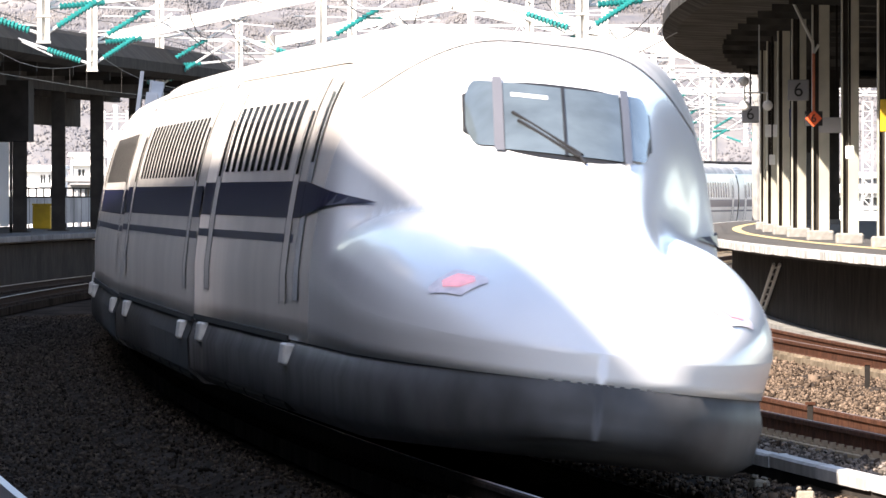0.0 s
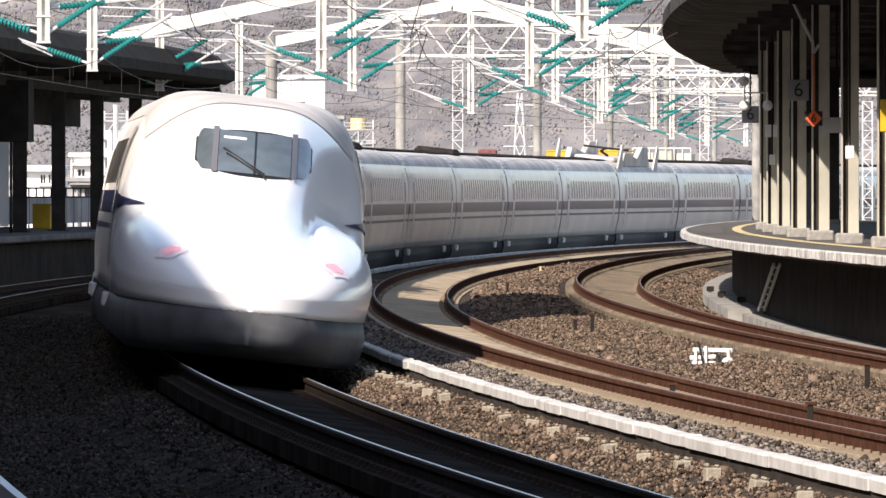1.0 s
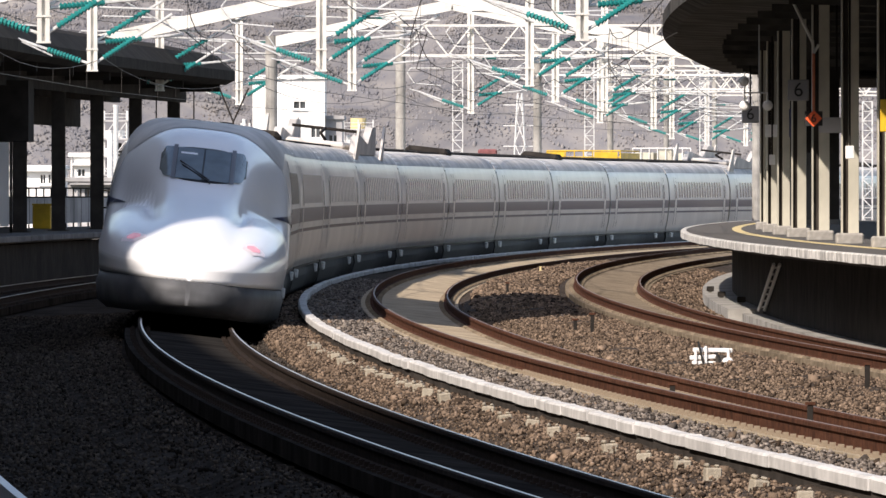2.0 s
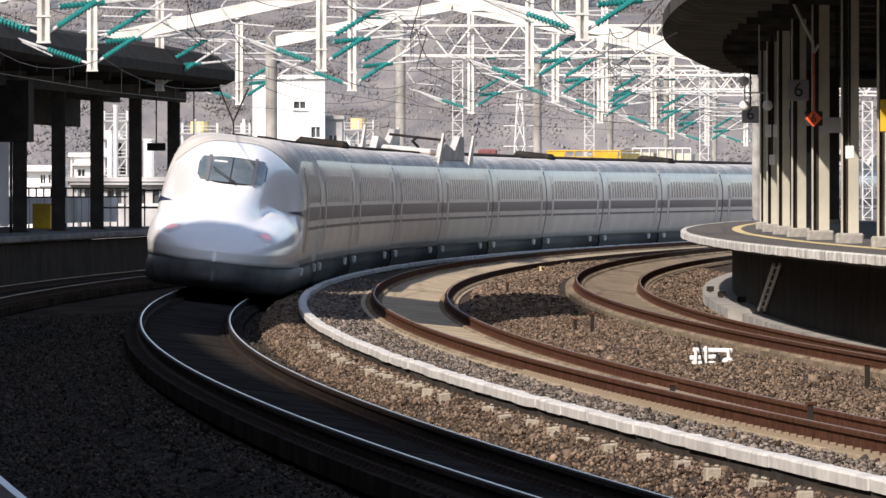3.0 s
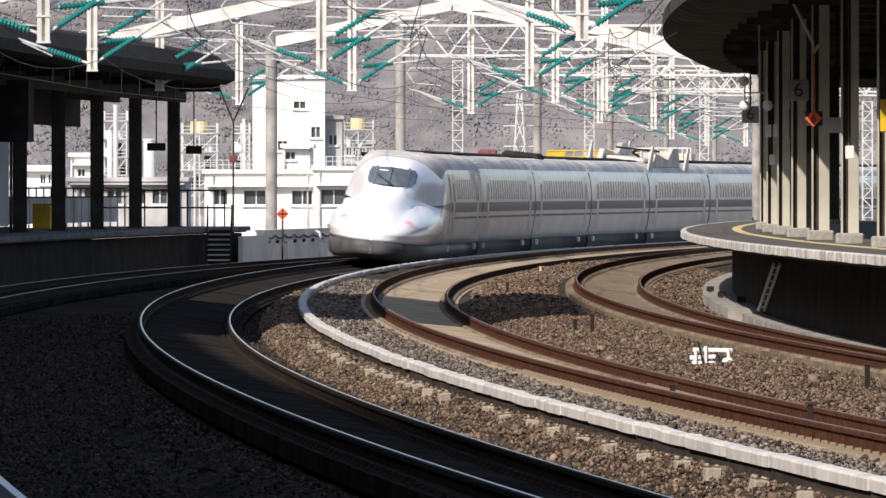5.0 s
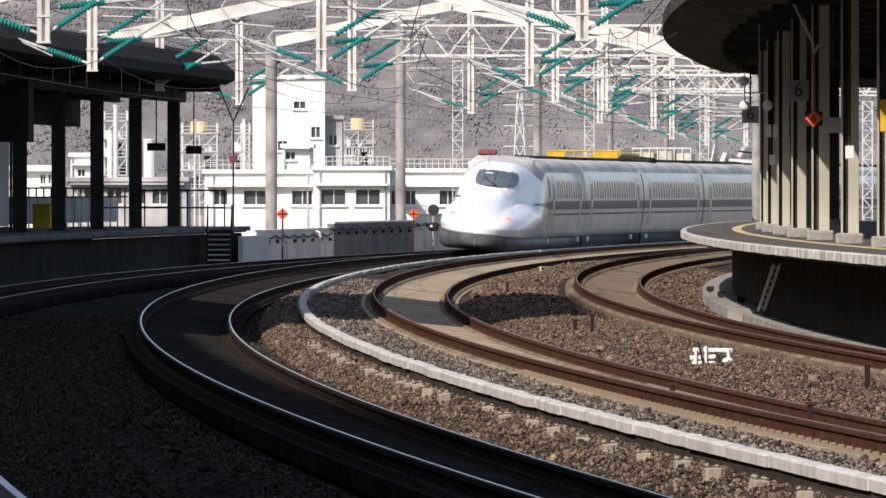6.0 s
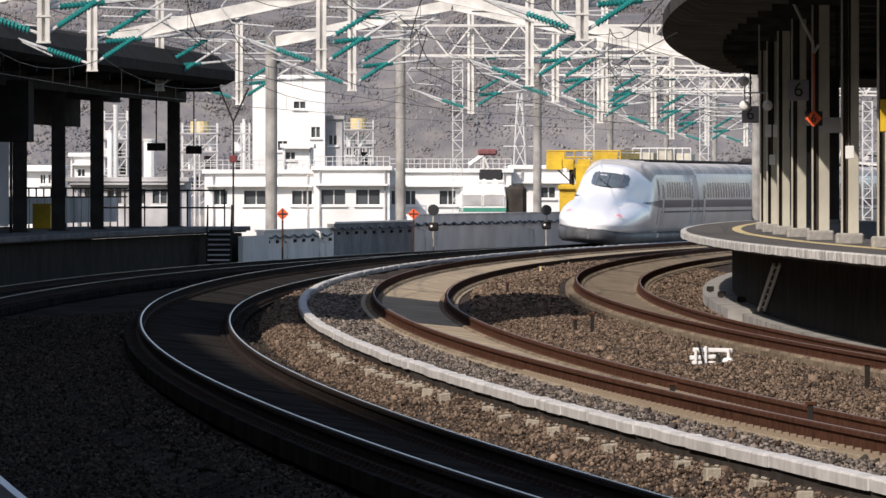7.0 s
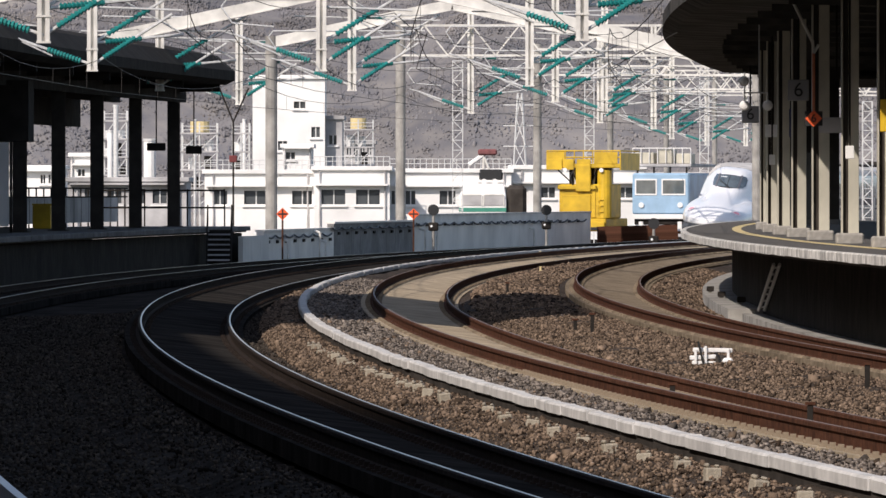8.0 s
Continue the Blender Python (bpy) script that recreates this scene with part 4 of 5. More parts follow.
def hang_sign(o, s, z, w, h, mat, label):
    sg = thing("hanging_sign", frame_at(o, s, z), label, "sign")
    part("panel", boxes((-w / 2, w / 2, -0.06, 0.06, -h / 2, h / 2)), mat, sg, bevel=0.02)
    part("rod", bars(bmesh.new(), [((0, 0, h / 2), (0, 0, 5.72 - z))], 0.025, 6), M_DARK_STEEL, sg)
    return sg


hang_sign(-9.3, 125.7, 3.75, 0.62, 0.26, M_DARK_STEEL, "dark hanging sign under the shaded canopy")
hang_sign(-9.3, 138, 3.70, 0.55, 0.28, M_DARK_STEEL, "dark hanging sign under the shaded canopy")
shelter = thing("platform_shelter", Matrix.Translation((0, 300, 0)), "dark platform shelter with pale lower panels", "shelter")
part("upper_wall", boxes((-15.9, -12.05, 0, 4, 3.72, 5.5)), M_DARK_STEEL, shelter)
for i in range(5):
    part("panel", boxes((-15.8 + 0.66 * i, -15.26 + 0.66 * i, 0.02, 0.10, 1.25, 3.70)), M_HOUSE, shelter, "pale wall panel")
for i in range(6):
    part("post", boxes((-15.9 + 0.66 * i, -15.82 + 0.66 * i, -0.02, 0.12, 1.05, 3.72)), M_COL_DARK, shelter)
part("sill", boxes((-15.9, -12.52, -0.02, 0.14, 1.04, 1.24)), M_CONC_DARK, shelter)
box = thing("equipment_box", frame_at(-12.25, 118, 1.05), "yellow equipment box standing on the platform", "box")
part("body", boxes((-0.30, 0.30, -0.3, 0.3, 0, 0.76)), M_YELLOW, box, bevel=0.03)
part("lid", boxes((-0.32, 0.32, -0.32, 0.32, 0.76, 0.82)), M_YELLOW, box)
mast = thing("signal_mast", frame_at(-9.2, 150, 1.05), "thin mast with a small red box beneath a V bracket", "mast")
part("pole", bars(bmesh.new(), [((0, 0, -1.6), (0, 0, 3.7))], 0.035, 8), M_DARK_STEEL, mast)
part("fork", bars(bmesh.new(), [((0, 0, 3.7), (-0.5, 0, 4.9)), ((0, 0, 3.7), (0.55, 0, 4.9))], 0.03, 6), M_DARK_STEEL, mast)
part("red_box", boxes((-0.14, 0.14, -0.1, 0.1, 2.25, 2.5)), material("dull_red", (0.16, 0.03, 0.03), 0.6), mast, bevel=0.02)


# ---- the sunlit platform ----
canopy_r = thing("canopy_right", Matrix(), "dark rounded canopy over the sunlit platform", "canopy", kind="structure")
part("roof", sweep("roof", [(10.2, 6.05), (9.9, 6.2), (9.9, 6.5), (10.5, 6.9), (14.5, 7.2), (19, 6.9), (19, 6.0), (14.5, 5.9)], S0, 112, 4, M_CANOPY), M_CANOPY, canopy_r)
part("roof_end", sweep("roof_end", [(12.0, 6.0), (11.8, 6.2), (12.4, 6.7), (19, 6.7), (19, 6.0)], 112.05, 156, 4, M_CANOPY), M_CANOPY, canopy_r)
part("fascia", sweep("fascia", [(15.6, 3.9), (15.8, 3.9), (15.8, 6.0), (15.6, 6.0)], -60, 148, 4, M_CANOPY), M_CANOPY, canopy_r)
for i in range(22):
    s = 108.0 - 8.0 * i
    part("cross_beam", sweep("cross_beam", [(11.4, 5.85), (18.5, 5.75), (18.5, 5.95), (11.4, 6.0)], s - 0.1, s + 0.1, 0.2, M_CANOPY), M_CANOPY, canopy_r)


M_SIGN_GREY0 = material("kiosk_door", (0.05, 0.05, 0.05), 0.6, vary=0.1)


def col_at(x0, x1, d):
    k = d / 18265
    X, w = ((x0 + x1) / 2 - 784) * k, (x1 - x0) * k
    c = thing("platform_column", Matrix.Translation((X, d, 0)), "cream steel column on a concrete footing", "column", "columns of the sunlit platform")
    h, t = w / 2, 0.03
    m = h - w * 0.60
    part("shaft", boxes((m, h, -0.02, 0.02, 1.3, 6.0), (h - t, h, 0.02, 0.30, 1.3, 6.0), (m, m + t, 0.02, 0.30, 1.3, 6.0)), M_COLUMN, c, bevel=0.006)
    part("flange", boxes((-h, -h + t, -0.04, 0.30, 1.3, 6.0)), M_COLUMN, c, bevel=0.006)
    # added dark filler, standing for the shade between flange and shaft
    part("recess_shade", boxes((-h + t + 0.005, m - 0.005, 0.05, 0.28, 1.3, 6.0)), M_COL_DARK, c, "dark filler for shade in the column's recess")
    part("footing", boxes((-h - 0.10, h + 0.08, -0.36, 0.40, 1.28, 1.50)), M_COPING, c, "square concrete footing", bevel=0.03)


for x0, x1, d in ((1345, 1360, 262), (1357, 1377, 246), (1376, 1398, 231), (1401, 1427, 218), (1437, 1468, 205), (1489, 1520, 191), (1553, 1586, 178), (1620, 1654, 166)):
    col_at(x0, x1, d)


kiosk = thing("platform_kiosk", Matrix(), "dark stair enclosure under the canopy of the sunlit platform", "kiosk")
# near-black colour stands for the darkness under the canopy
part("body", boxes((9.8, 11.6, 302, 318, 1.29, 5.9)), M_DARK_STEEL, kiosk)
part("plinth", boxes((9.78, 11.62, 301.95, 318.05, 1.28, 1.45)), M_CONC_DARK, kiosk)
part("door", boxes((10.0, 10.8, 301.95, 302.0, 1.46, 3.4)), M_SIGN_GREY0, kiosk)


def glyph(text, size, mat, parent, m):
    cu = bpy.data.curves.new("numeral", "FONT")
    cu.body, cu.size, cu.extrude, cu.align_x, cu.align_y = text, size, 0.004, "CENTER", "CENTER"
    tmp = new("numeral_curve", cu)
    dg = bpy.context.evaluated_depsgraph_get()
    me = bpy.data.meshes.new_from_object(tmp.evaluated_get(dg))
    bpy.data.objects.remove(tmp)
    me.materials.clear()
    me.materials.append(mat)
    return part("numeral", me, mat, parent, m=m)


def by_ray(x, y, d):
    return Vector(((x - 784) * d / 18265, d, 2.277 + (338.5 - y) * d / 18265))


M_SIGN_GREY = material("sign_grey", (0.30, 0.30, 0.31), 0.6, vary=0.1)
UP = Matrix.Rotation(radians(90), 4, "X")
for x, y, d, s in ((1413, 160, 214, 0.44), (1328, 203, 300, 0.5)):
    sg = thing("number_sign", Matrix.Translation(by_ray(x, y, d)), "dark square platform number sign with a black numeral", "sign", "platform number signs")
    part("panel", boxes((-s / 2, s / 2, 0, 0.08, -s / 2, s / 2)), M_SIGN_GREY, sg, bevel=0.015)
    glyph("6", s * 0.95, M_BLACK, sg, Matrix.Translation((0, -0.012, 0)) @ UP)
    part("rod", bars(bmesh.new(), [((0, 0.04, s / 2), (0, 0.04, 6.0 - by_ray(x, y, d).z))], 0.03, 6), M_DARK_STEEL, sg)
dm = thing("diamond_sign", Matrix.Translation(by_ray(1440, 210, 198)), "orange diamond sign with a black numeral on a dark plate", "sign")
part("plate", boxes((-0.17, 0.17, 0.03, 0.06, -0.14, 0.14)), M_BLACK, dm)
part("diamond", boxes((-0.115, 0.115, -0.02, 0.025, -0.115, 0.115)), M_ORANGE, dm, m=Matrix.Rotation(radians(45), 4, "Y"))
glyph("6", 0.22, M_BLACK, dm, Matrix.Translation((0, -0.03, 0)) @ UP)
part("pole", bars(bmesh.new(), [((0, 0.05, 0.14), (0, 0.05, 1.25))], 0.03, 8), material("orange_pole", (0.55, 0.17, 0.08), 0.5), dm, "orange pole")
part("fork", bars(bmesh.new(), [((0, 0.05, 1.25), (-0.02, 0.05, 1.5)), ((0, 0.05, 1.25), (0.1, 0.05, 1.42)), ((-0.02, 0.05, 1.46), (-0.5, 0.05, 2.45))], 0.03, 8), M_PAINT_W, dm, "white forked arm")
lampset = thing("lamp_cluster", Matrix.Translation(by_ray(1338, 187, 222)) @ Matrix.Scale(0.655, 4), "cluster of round white platform lamps on a bracket", "lamp")
part("bracket", bars(bmesh.new(), [((-0.38, 0, 0), (-0.38, 0, 0.42)), ((0.38, 0, 0), (0.38, 0, 0.42)), ((-0.38, 0, 0.42), (0.38, 0, 0.42)), ((-0.38, 0, 0.42), (-0.38, 0, 1.1)), ((0.1, 0, 0.42), (0.1, 0, 4.2))], 0.025, 6), M_GALV, lampset)
for x, z in ((-0.38, 0.0), (0.38, 0.0), (-0.40, 0.80)):
    gl = bmesh.new()
    bmesh.ops.create_uvsphere(gl, u_segments=16, v_segments=10, radius=0.17)
    bmesh.ops.scale(gl, vec=(1, 0.6, 1), verts=gl.verts)
    bmesh.ops.translate(gl, vec=(x, 0, z), verts=gl.verts)
    part("lamp_globe", gl, M_HOUSE, lampset, "round white globe", smooth=True)
for x, y, d, w, h, mat, lab in ((1368, 232, 246, 0.4, 0.3, M_HOUSE, "white platform notice board under the canopy"), (1410, 218, 219, 0.34, 0.6, material("navy_board", (0.02, 0.03, 0.10), 0.5), "dark blue platform name board"),
                            (1480, 222, 200, 0.7, 0.3, M_HOUSE_GREY, "pale grey board under the canopy"), (1366, 283, 244, 0.14, 0.24, M_HOUSE, "small white notice on a column"), (1503, 270, 189, 0.16, 0.24, M_HOUSE, "small white notice on a column"),
                            (1567, 205, 176, 0.20, 0.55, M_YELLOW, "yellow square board under the canopy")):
    p = by_ray(x, y, d)
    bd = thing("notice_board", Matrix.Translation(p - Vector((0, 0.28, 0))), lab, "notice board")
    part("panel", boxes((-w / 2, w / 2, 0, 0.05, -h / 2, h / 2)), mat, bd, bevel=0.01)
    part("bracket", boxes((-0.02, 0.02, 0.05, 0.09, -h / 2, 6.0 - p.z)), M_DARK_STEEL, bd)


# ---- lineside things ----
def wide(x, d):
    return (x - 784) * d / 18265


ladder = thing("ladder", Matrix(), "white ladder leaning on the platform wall", "ladder")
for dx in (-0.03, 0.10):
    a, b = by_ray(1345 + dx * 80, 549, 214.9), by_ray(1372 + dx * 80, 468, 206)
    part("stile", bars(bmesh.new(), [(a, b)], 0.035, 6), M_HOUSE, ladder)
for i in range(7):
    f = (i + 0.5) / 7
    a = by_ray(1343, 549, 214.8).lerp(by_ray(1370, 468, 205.9), f)
    part("rung", bars(bmesh.new(), [(a, a + Vector((0.13, 0, 0)))], 0.02, 6), M_HOUSE, ladder)
bx = thing("lineside_box", Matrix.Translation((by_ray(1260, 640, 133).x, 133, 0.0)), "white slatted lineside box on the ballast", "equipment box")
for i, (x0, x1, tilt) in enumerate(((-0.26, 0.20, 2), (-0.28, 0.06, -3), (-0.25, 0.26, 1))):
    part("board", boxes((x0, x1, -0.08, 0.06, 0.03 + 0.085 * i, 0.085 + 0.085 * i)), M_HOUSE, bx, bevel=0.008, m=pose(0, 0, 0, 0, tilt, 0))
for x, h in ((-0.23, 0.24), (-0.10, 0.28), (0.19, 0.25)):
    part("leg", boxes((x, x + 0.035, -0.11, -0.085, -0.06, h)), M_HOUSE, bx, bevel=0.004)
part("motor", boxes((0.04, 0.17, -0.14, 0.10, -0.04, 0.17)), M_COL_DARK, bx, "dark motor housing", bevel=0.03)
part("motor_cover", boxes((0.12, 0.27, -0.16, 0.02, 0.02, 0.13)), M_HOUSE, bx, bevel=0.03)
part("rod", bars(bmesh.new(), [((-0.18, -0.14, 0.34), (-0.09, -0.14, -0.05)), ((0.05, -0.16, 0.2), (0.16, -0.16, -0.05))], 0.014, 6), M_BLACK, bx, "black slanting rod")
for x, y in ((1257, 518), (1277, 528), (1312, 538)):
    d = 2.47 * 18265 / (y - 338.5)
    jb = thing("junction_box", Matrix.Translation((wide(x, d), d, -0.20)), "small dark junction box on the pale gutter", "junction box", "junction boxes")
    part("body", boxes((-0.09, 0.09, -0.1, 0.1, 0.04, 0.16)), M_DARK_STEEL, jb, bevel=0.01)
    part("foot", boxes((-0.05, 0.05, -0.06, 0.06, 0.0, 0.04)), M_CONCRETE, jb)
# the last two stand in for dark joints on the rails
for x, y, z, h in ((1535, 700, 0.0, 0.40), (1048, 590, 0.05, 0.35), (1018, 585, 0.05, 0.22), (898, 520, 0.05, 0.28), (1434, 735, 0.05, 0.16), (1190, 705, 0.05, 0.2)):
    d = (2.277 - z) * 18265 / (y - 338.5)
    pg = thing("track_marker", Matrix.Translation((by_ray(x, y, d).x, d, z - 0.06)), "small dark marker post in the ballast", "marker post", "marker posts")
    part("stake", boxes((-0.03, 0.03, -0.02, 0.02, 0, h)), M_DARK_STEEL, pg, bevel=0.006)
    part("cap", boxes((-0.05, 0.05, -0.03, 0.03, h, h + 0.03)), M_RUST, pg)
for o, s in ((2.75, 137), (6.3, 66)):
    pg = thing("track_marker", frame_at(o, s, -0.05), "small cream marker post in the ballast", "marker post", "marker posts")
    part("stake", boxes((-0.028, 0.028, -0.02, 0.02, 0, 0.24)), M_CREAM, pg, bevel=0.008)
    part("cap", boxes((-0.034, 0.034, -0.025, 0.025, 0.24, 0.26)), M_CREAM, pg)
for x, d in ((767, 416), (967, 452), (1157, 425)):
    p = by_ray(x, 372 if x < 1100 else 396, d)
    sg = thing("ground_signal", Matrix.Translation((p.x, d, 0)), "dark round railway signal on a short post", "signal", "lineside signals")
    zc = p.z
    part("post", bars(bmesh.new(), [((0, 0, -0.6), (0, 0, zc - 0.1))], 0.06, 8), M_CONCRETE, sg)
    part("disc", bars(bmesh.new(), [((0, -0.06, zc), (0, 0.06, zc))], 0.23, 18), M_BLACK, sg)
    part("lamp_box", boxes((-0.2, 0.2, -0.1, 0.1, zc - 0.85, zc - 0.5)), M_DARK_STEEL, sg, bevel=0.05)
    part("lens", bars(bmesh.new(), [((-0.08, -0.13, zc - 0.65), (-0.08, -0.1, zc - 0.65))], 0.05, 10), M_HOUSE, sg)
for x, d in ((500, 366), (732, 407)):
    p = by_ray(x, 379, d)
    sg = thing("orange_marker", Matrix.Translation(p), "orange diamond marker with a black cross on a post", "sign", "orange diamond markers")
    part("diamond", boxes((-0.16, 0.16, -0.02, 0.02, -0.16, 0.16)), M_ORANGE, sg, m=Matrix.Rotation(radians(45), 4, "Y"))
    part("cross", boxes((-0.17, 0.17, -0.035, -0.022, -0.025, 0.025), (-0.025, 0.025, -0.034, -0.022, -0.17, 0.17)), M_BLACK, sg)
    part("post", bars(bmesh.new(), [((0, 0.05, -2.3), (0, 0.05, 0.2))], 0.035, 8), M_RUST, sg)
pipe = part("drain_pipe", sweep("drain_pipe", [(-3.74, -0.5), (-3.66, -0.5), (-3.66, -0.25), (-3.74, -0.25)], S0, -60, 3, M_GALV), M_GALV)
tagged(pipe, "thin grey pipe along the shaded ballast", "pipe")


# ---- beyond the viaduct ----
def make_window(h, x0, x1, z0, z1, y, sliding=True):
    w = part("window", boxes((x0, x1, y + 0.05, y + 0.06, z0, z1)), M_HOUSE_GLASS, h)
    part("sill", boxes((x0 - 0.12, x1 + 0.12, y - 0.22, y + 0.04, z0 - 0.16, z0 - 0.08)), M_HOUSE, w)
    part("frame", boxes((x0 - 0.06, x1 + 0.06, y - 0.04, y + 0.06, z0 - 0.07, z0), (x0 - 0.06, x1 + 0.06, y - 0.04, y + 0.06, z1, z1 + 0.07), (x0 - 0.06, x0, y - 0.04, y + 0.06, z0, z1), (x1, x1 + 0.06, y - 0.04, y + 0.06, z0, z1)), M_GALV, w)
    if sliding:
        xm = x0 + (x1 - x0) * 0.52
        part("mullion", boxes((xm - 0.035, xm + 0.035, y - 0.02, y + 0.05, z0, z1)), M_GALV, w)
    return w


def make_house(x0, x1, y0, y1, top, label, windows, mat=M_HOUSE, parapet=0.25, rails=False, name="house"):
    """A box of walls with real window recesses in front, a roof slab and a parapet; windows are (x0, x1, z0, z1)."""
    h = thing(name, Matrix(), label, name.replace("_", " "))
    xs = sorted(set([x0, x1] + [v for w in windows for v in w[:2]]))
    zs = sorted(set([-8.0, top] + [v for w in windows for v in w[2:]]))
    cells = []
    for a, b in zip(xs, xs[1:]):
        for c, d in zip(zs, zs[1:]):
            xm, zm = (a + b) / 2, (c + d) / 2
            if not any(w[0] < xm < w[1] and w[2] < zm < w[3] for w in windows):
                cells.append((a, b, y0, y0 + 0.25, c, d))
    fr = boxes(*cells)
    bmesh.ops.remove_doubles(fr, verts=fr.verts, dist=0.001)
    part("front_wall", fr, mat, h)
    part("side_wall", boxes((x0, x0 + 0.25, y0 + 0.25, y1, -8, top)), mat, h)
    part("side_wall", boxes((x1 - 0.25, x1, y0 + 0.25, y1, -8, top)), mat, h)
    part("back_wall", boxes((x0 + 0.25, x1 - 0.25, y1 - 0.25, y1, -8, top)), mat, h)
    roof = part("roof", boxes((x0 - 0.15, x1 + 0.15, y0 - 0.2, y1 + 0.1, top, top + parapet)), mat, h, bevel=0.02)
    for w in windows:
        make_window(h, *w, y0 + 0.1)
    if windows and top < 5:
        zt = max(w[3] for w in windows if w[3] < top) + 0.22
        part("ledge", boxes((x0 + 0.1, x1 - 0.1, y0 - 0.45, y0 - 0.002, zt, zt + 0.12)), mat, h, bevel=0.01)
        for i in range(2):
            xp = x0 + (x1 - x0) * (0.08 + 0.86 * i)
            part("downpipe", bars(bmesh.new(), [((xp, y0 - 0.1, -8), (xp, y0 - 0.1, top))], 0.05, 6), M_HOUSE_GREY, h)
    if rails:
        n = int((x1 - x0) / 0.35)
        for i in range(n + 1):
            x = x0 + (x1 - x0) * i / n
            part("railing_post", bars(bmesh.new(), [((x, y0, top + parapet), (x, y0, top + parapet + 0.55))], 0.025, 5), M_GALV, roof)
        for dz in (0.28, 0.55):
            part("railing", bars(bmesh.new(), [((x0, y0, top + parapet + dz), (x1, y0, top + parapet + dz))], 0.022, 5), M_GALV, roof)
    return h


def wx(x, d=600):
    return (x - 784) * d / 18265


def wz(y, d=600):
    return 2.277 + (338.5 - y) * d / 18265


def win(x0, x1, y0, y1, d):
    return (wx(x0, d), wx(x1, d), wz(y1, d), wz(y0, d))


make_house(wx(362), wx(556), 600, 609, wz(308), "white rendered house with wide sliding windows", [win(x0, x1, 338, 362, 600) for x0, x1 in ((376, 402), (432, 473), (517, 552))], rails=True)
make_house(wx(556), wx(690), 598, 609, wz(302, 598), "white rendered house with two framed windows", [win(569, 611, 336, 362, 598), win(630, 672, 336, 362, 598)], rails=True)
make_house(wx(690), wx(905), 601, 610, wz(306, 601), "white rendered house with small dark windows", [win(693, 706, 338, 362, 601), win(718, 735, 338, 362, 601), win(778, 806, 338, 362, 601), win(848, 890, 302 + 4, 318, 601)], rails=True)
make_house(wx(905, 602), wx(1140, 602), 602, 611, wz(300, 602), "white rendered low building behind the yard", [win(958, 982, 332, 350, 602), win(1092, 1120, 332, 350, 602)])
make_house(wx(447, 655), wx(575, 655), 655, 664, wz(140, 655), "tall white apartment block with small windows", [win(551, 566, 225, 243, 655), win(492, 508, 250, 266, 655), win(520, 540, 180, 192, 655)], name="apartment_block")
# the tower's grey stands for shade on the block's right side
make_house(wx(575, 657), wx(606, 657), 656, 666, wz(212, 657), "stair tower coloured grey for shade beside the apartment block", [win(583, 596, 240, 256, 657)], mat=M_HOUSE_GREY, name="stair_tower")
make_house(wx(500, 640), wx(552, 640), 640, 648, wz(262, 640), "white low house with a flat roof", [win(492 + 14, 522, 270, 282, 640)])
make_house(wx(608, 690), wx(662, 690), 690, 700, wz(255, 690), "grey building with rooftop plant", [win(614 + 12 * i, 621 + 12 * i, 262, 274, 690) for i in range(4)], mat=M_HOUSE_GREY)
make_house(wx(120, 560), wx(330, 560), 560, 570, wz(322, 560), "pale grey building behind the platform", [win(150 + 40 * i, 175 + 40 * i, 335, 360, 560) for i in range(4)], mat=M_HOUSE_GREY)
make_house(wx(125, 620), wx(165, 620), 620, 630, wz(278, 620), "white tower block behind the platform", [win(138, 150, 300, 312, 620)])
make_house(wx(0, 640), wx(110, 640), 640, 650, wz(300, 640), "pale building seen under the canopy", [win(72 + 14 * i, 80 + 14 * i, 310, 325, 640) for i in range(2)])
make_house(wx(1150, 640), wx(1570, 640), 640, 650, wz(312, 640), "grey building beyond the sunlit platform", [win(1160 + 45 * i, 1185 + 45 * i, 322, 340, 640) for i in range(8)], mat=M_HOUSE_GREY)
make_house(wx(1335, 520), wx(1600, 520), 520, 530, wz(335, 520), "white shed beyond the sunlit platform", [win(1345 + 60 * i, 1375 + 60 * i, 350, 365, 520) for i in range(4)])
# thin tanks and stacks on the roofs
for x, y0, y1, w, d, mat, lab in ((205, 190, 322, 9, 640, M_GALV, "thin steel stack"), (265, 250, 322, 22, 640, M_HOUSE, "white cylindrical tank"), (345, 215, 308, 5, 640, M_GALV, "thin steel stack"), (432, 215, 300, 6, 650, M_HOUSE, "white vent stack"), (195, 235, 322, 10, 650, M_HOUSE, "white vent stack")):
    t = thing("roof_stack", Matrix.Translation((wx(x, d), d, 0)), lab + " rising behind the houses", "stack")
    part("shaft", bars(bmesh.new(), [((0, 0, -8), (0, 0, wz(y0, d)))], w * d / 18265 / 2, 12), mat, t)
    part("cap", bars(bmesh.new(), [((0, 0, wz(y0, d)), (0, 0, wz(y0, d) + 0.15))], w * d / 18265 / 2 * 1.15, 12), M_GALV, t)


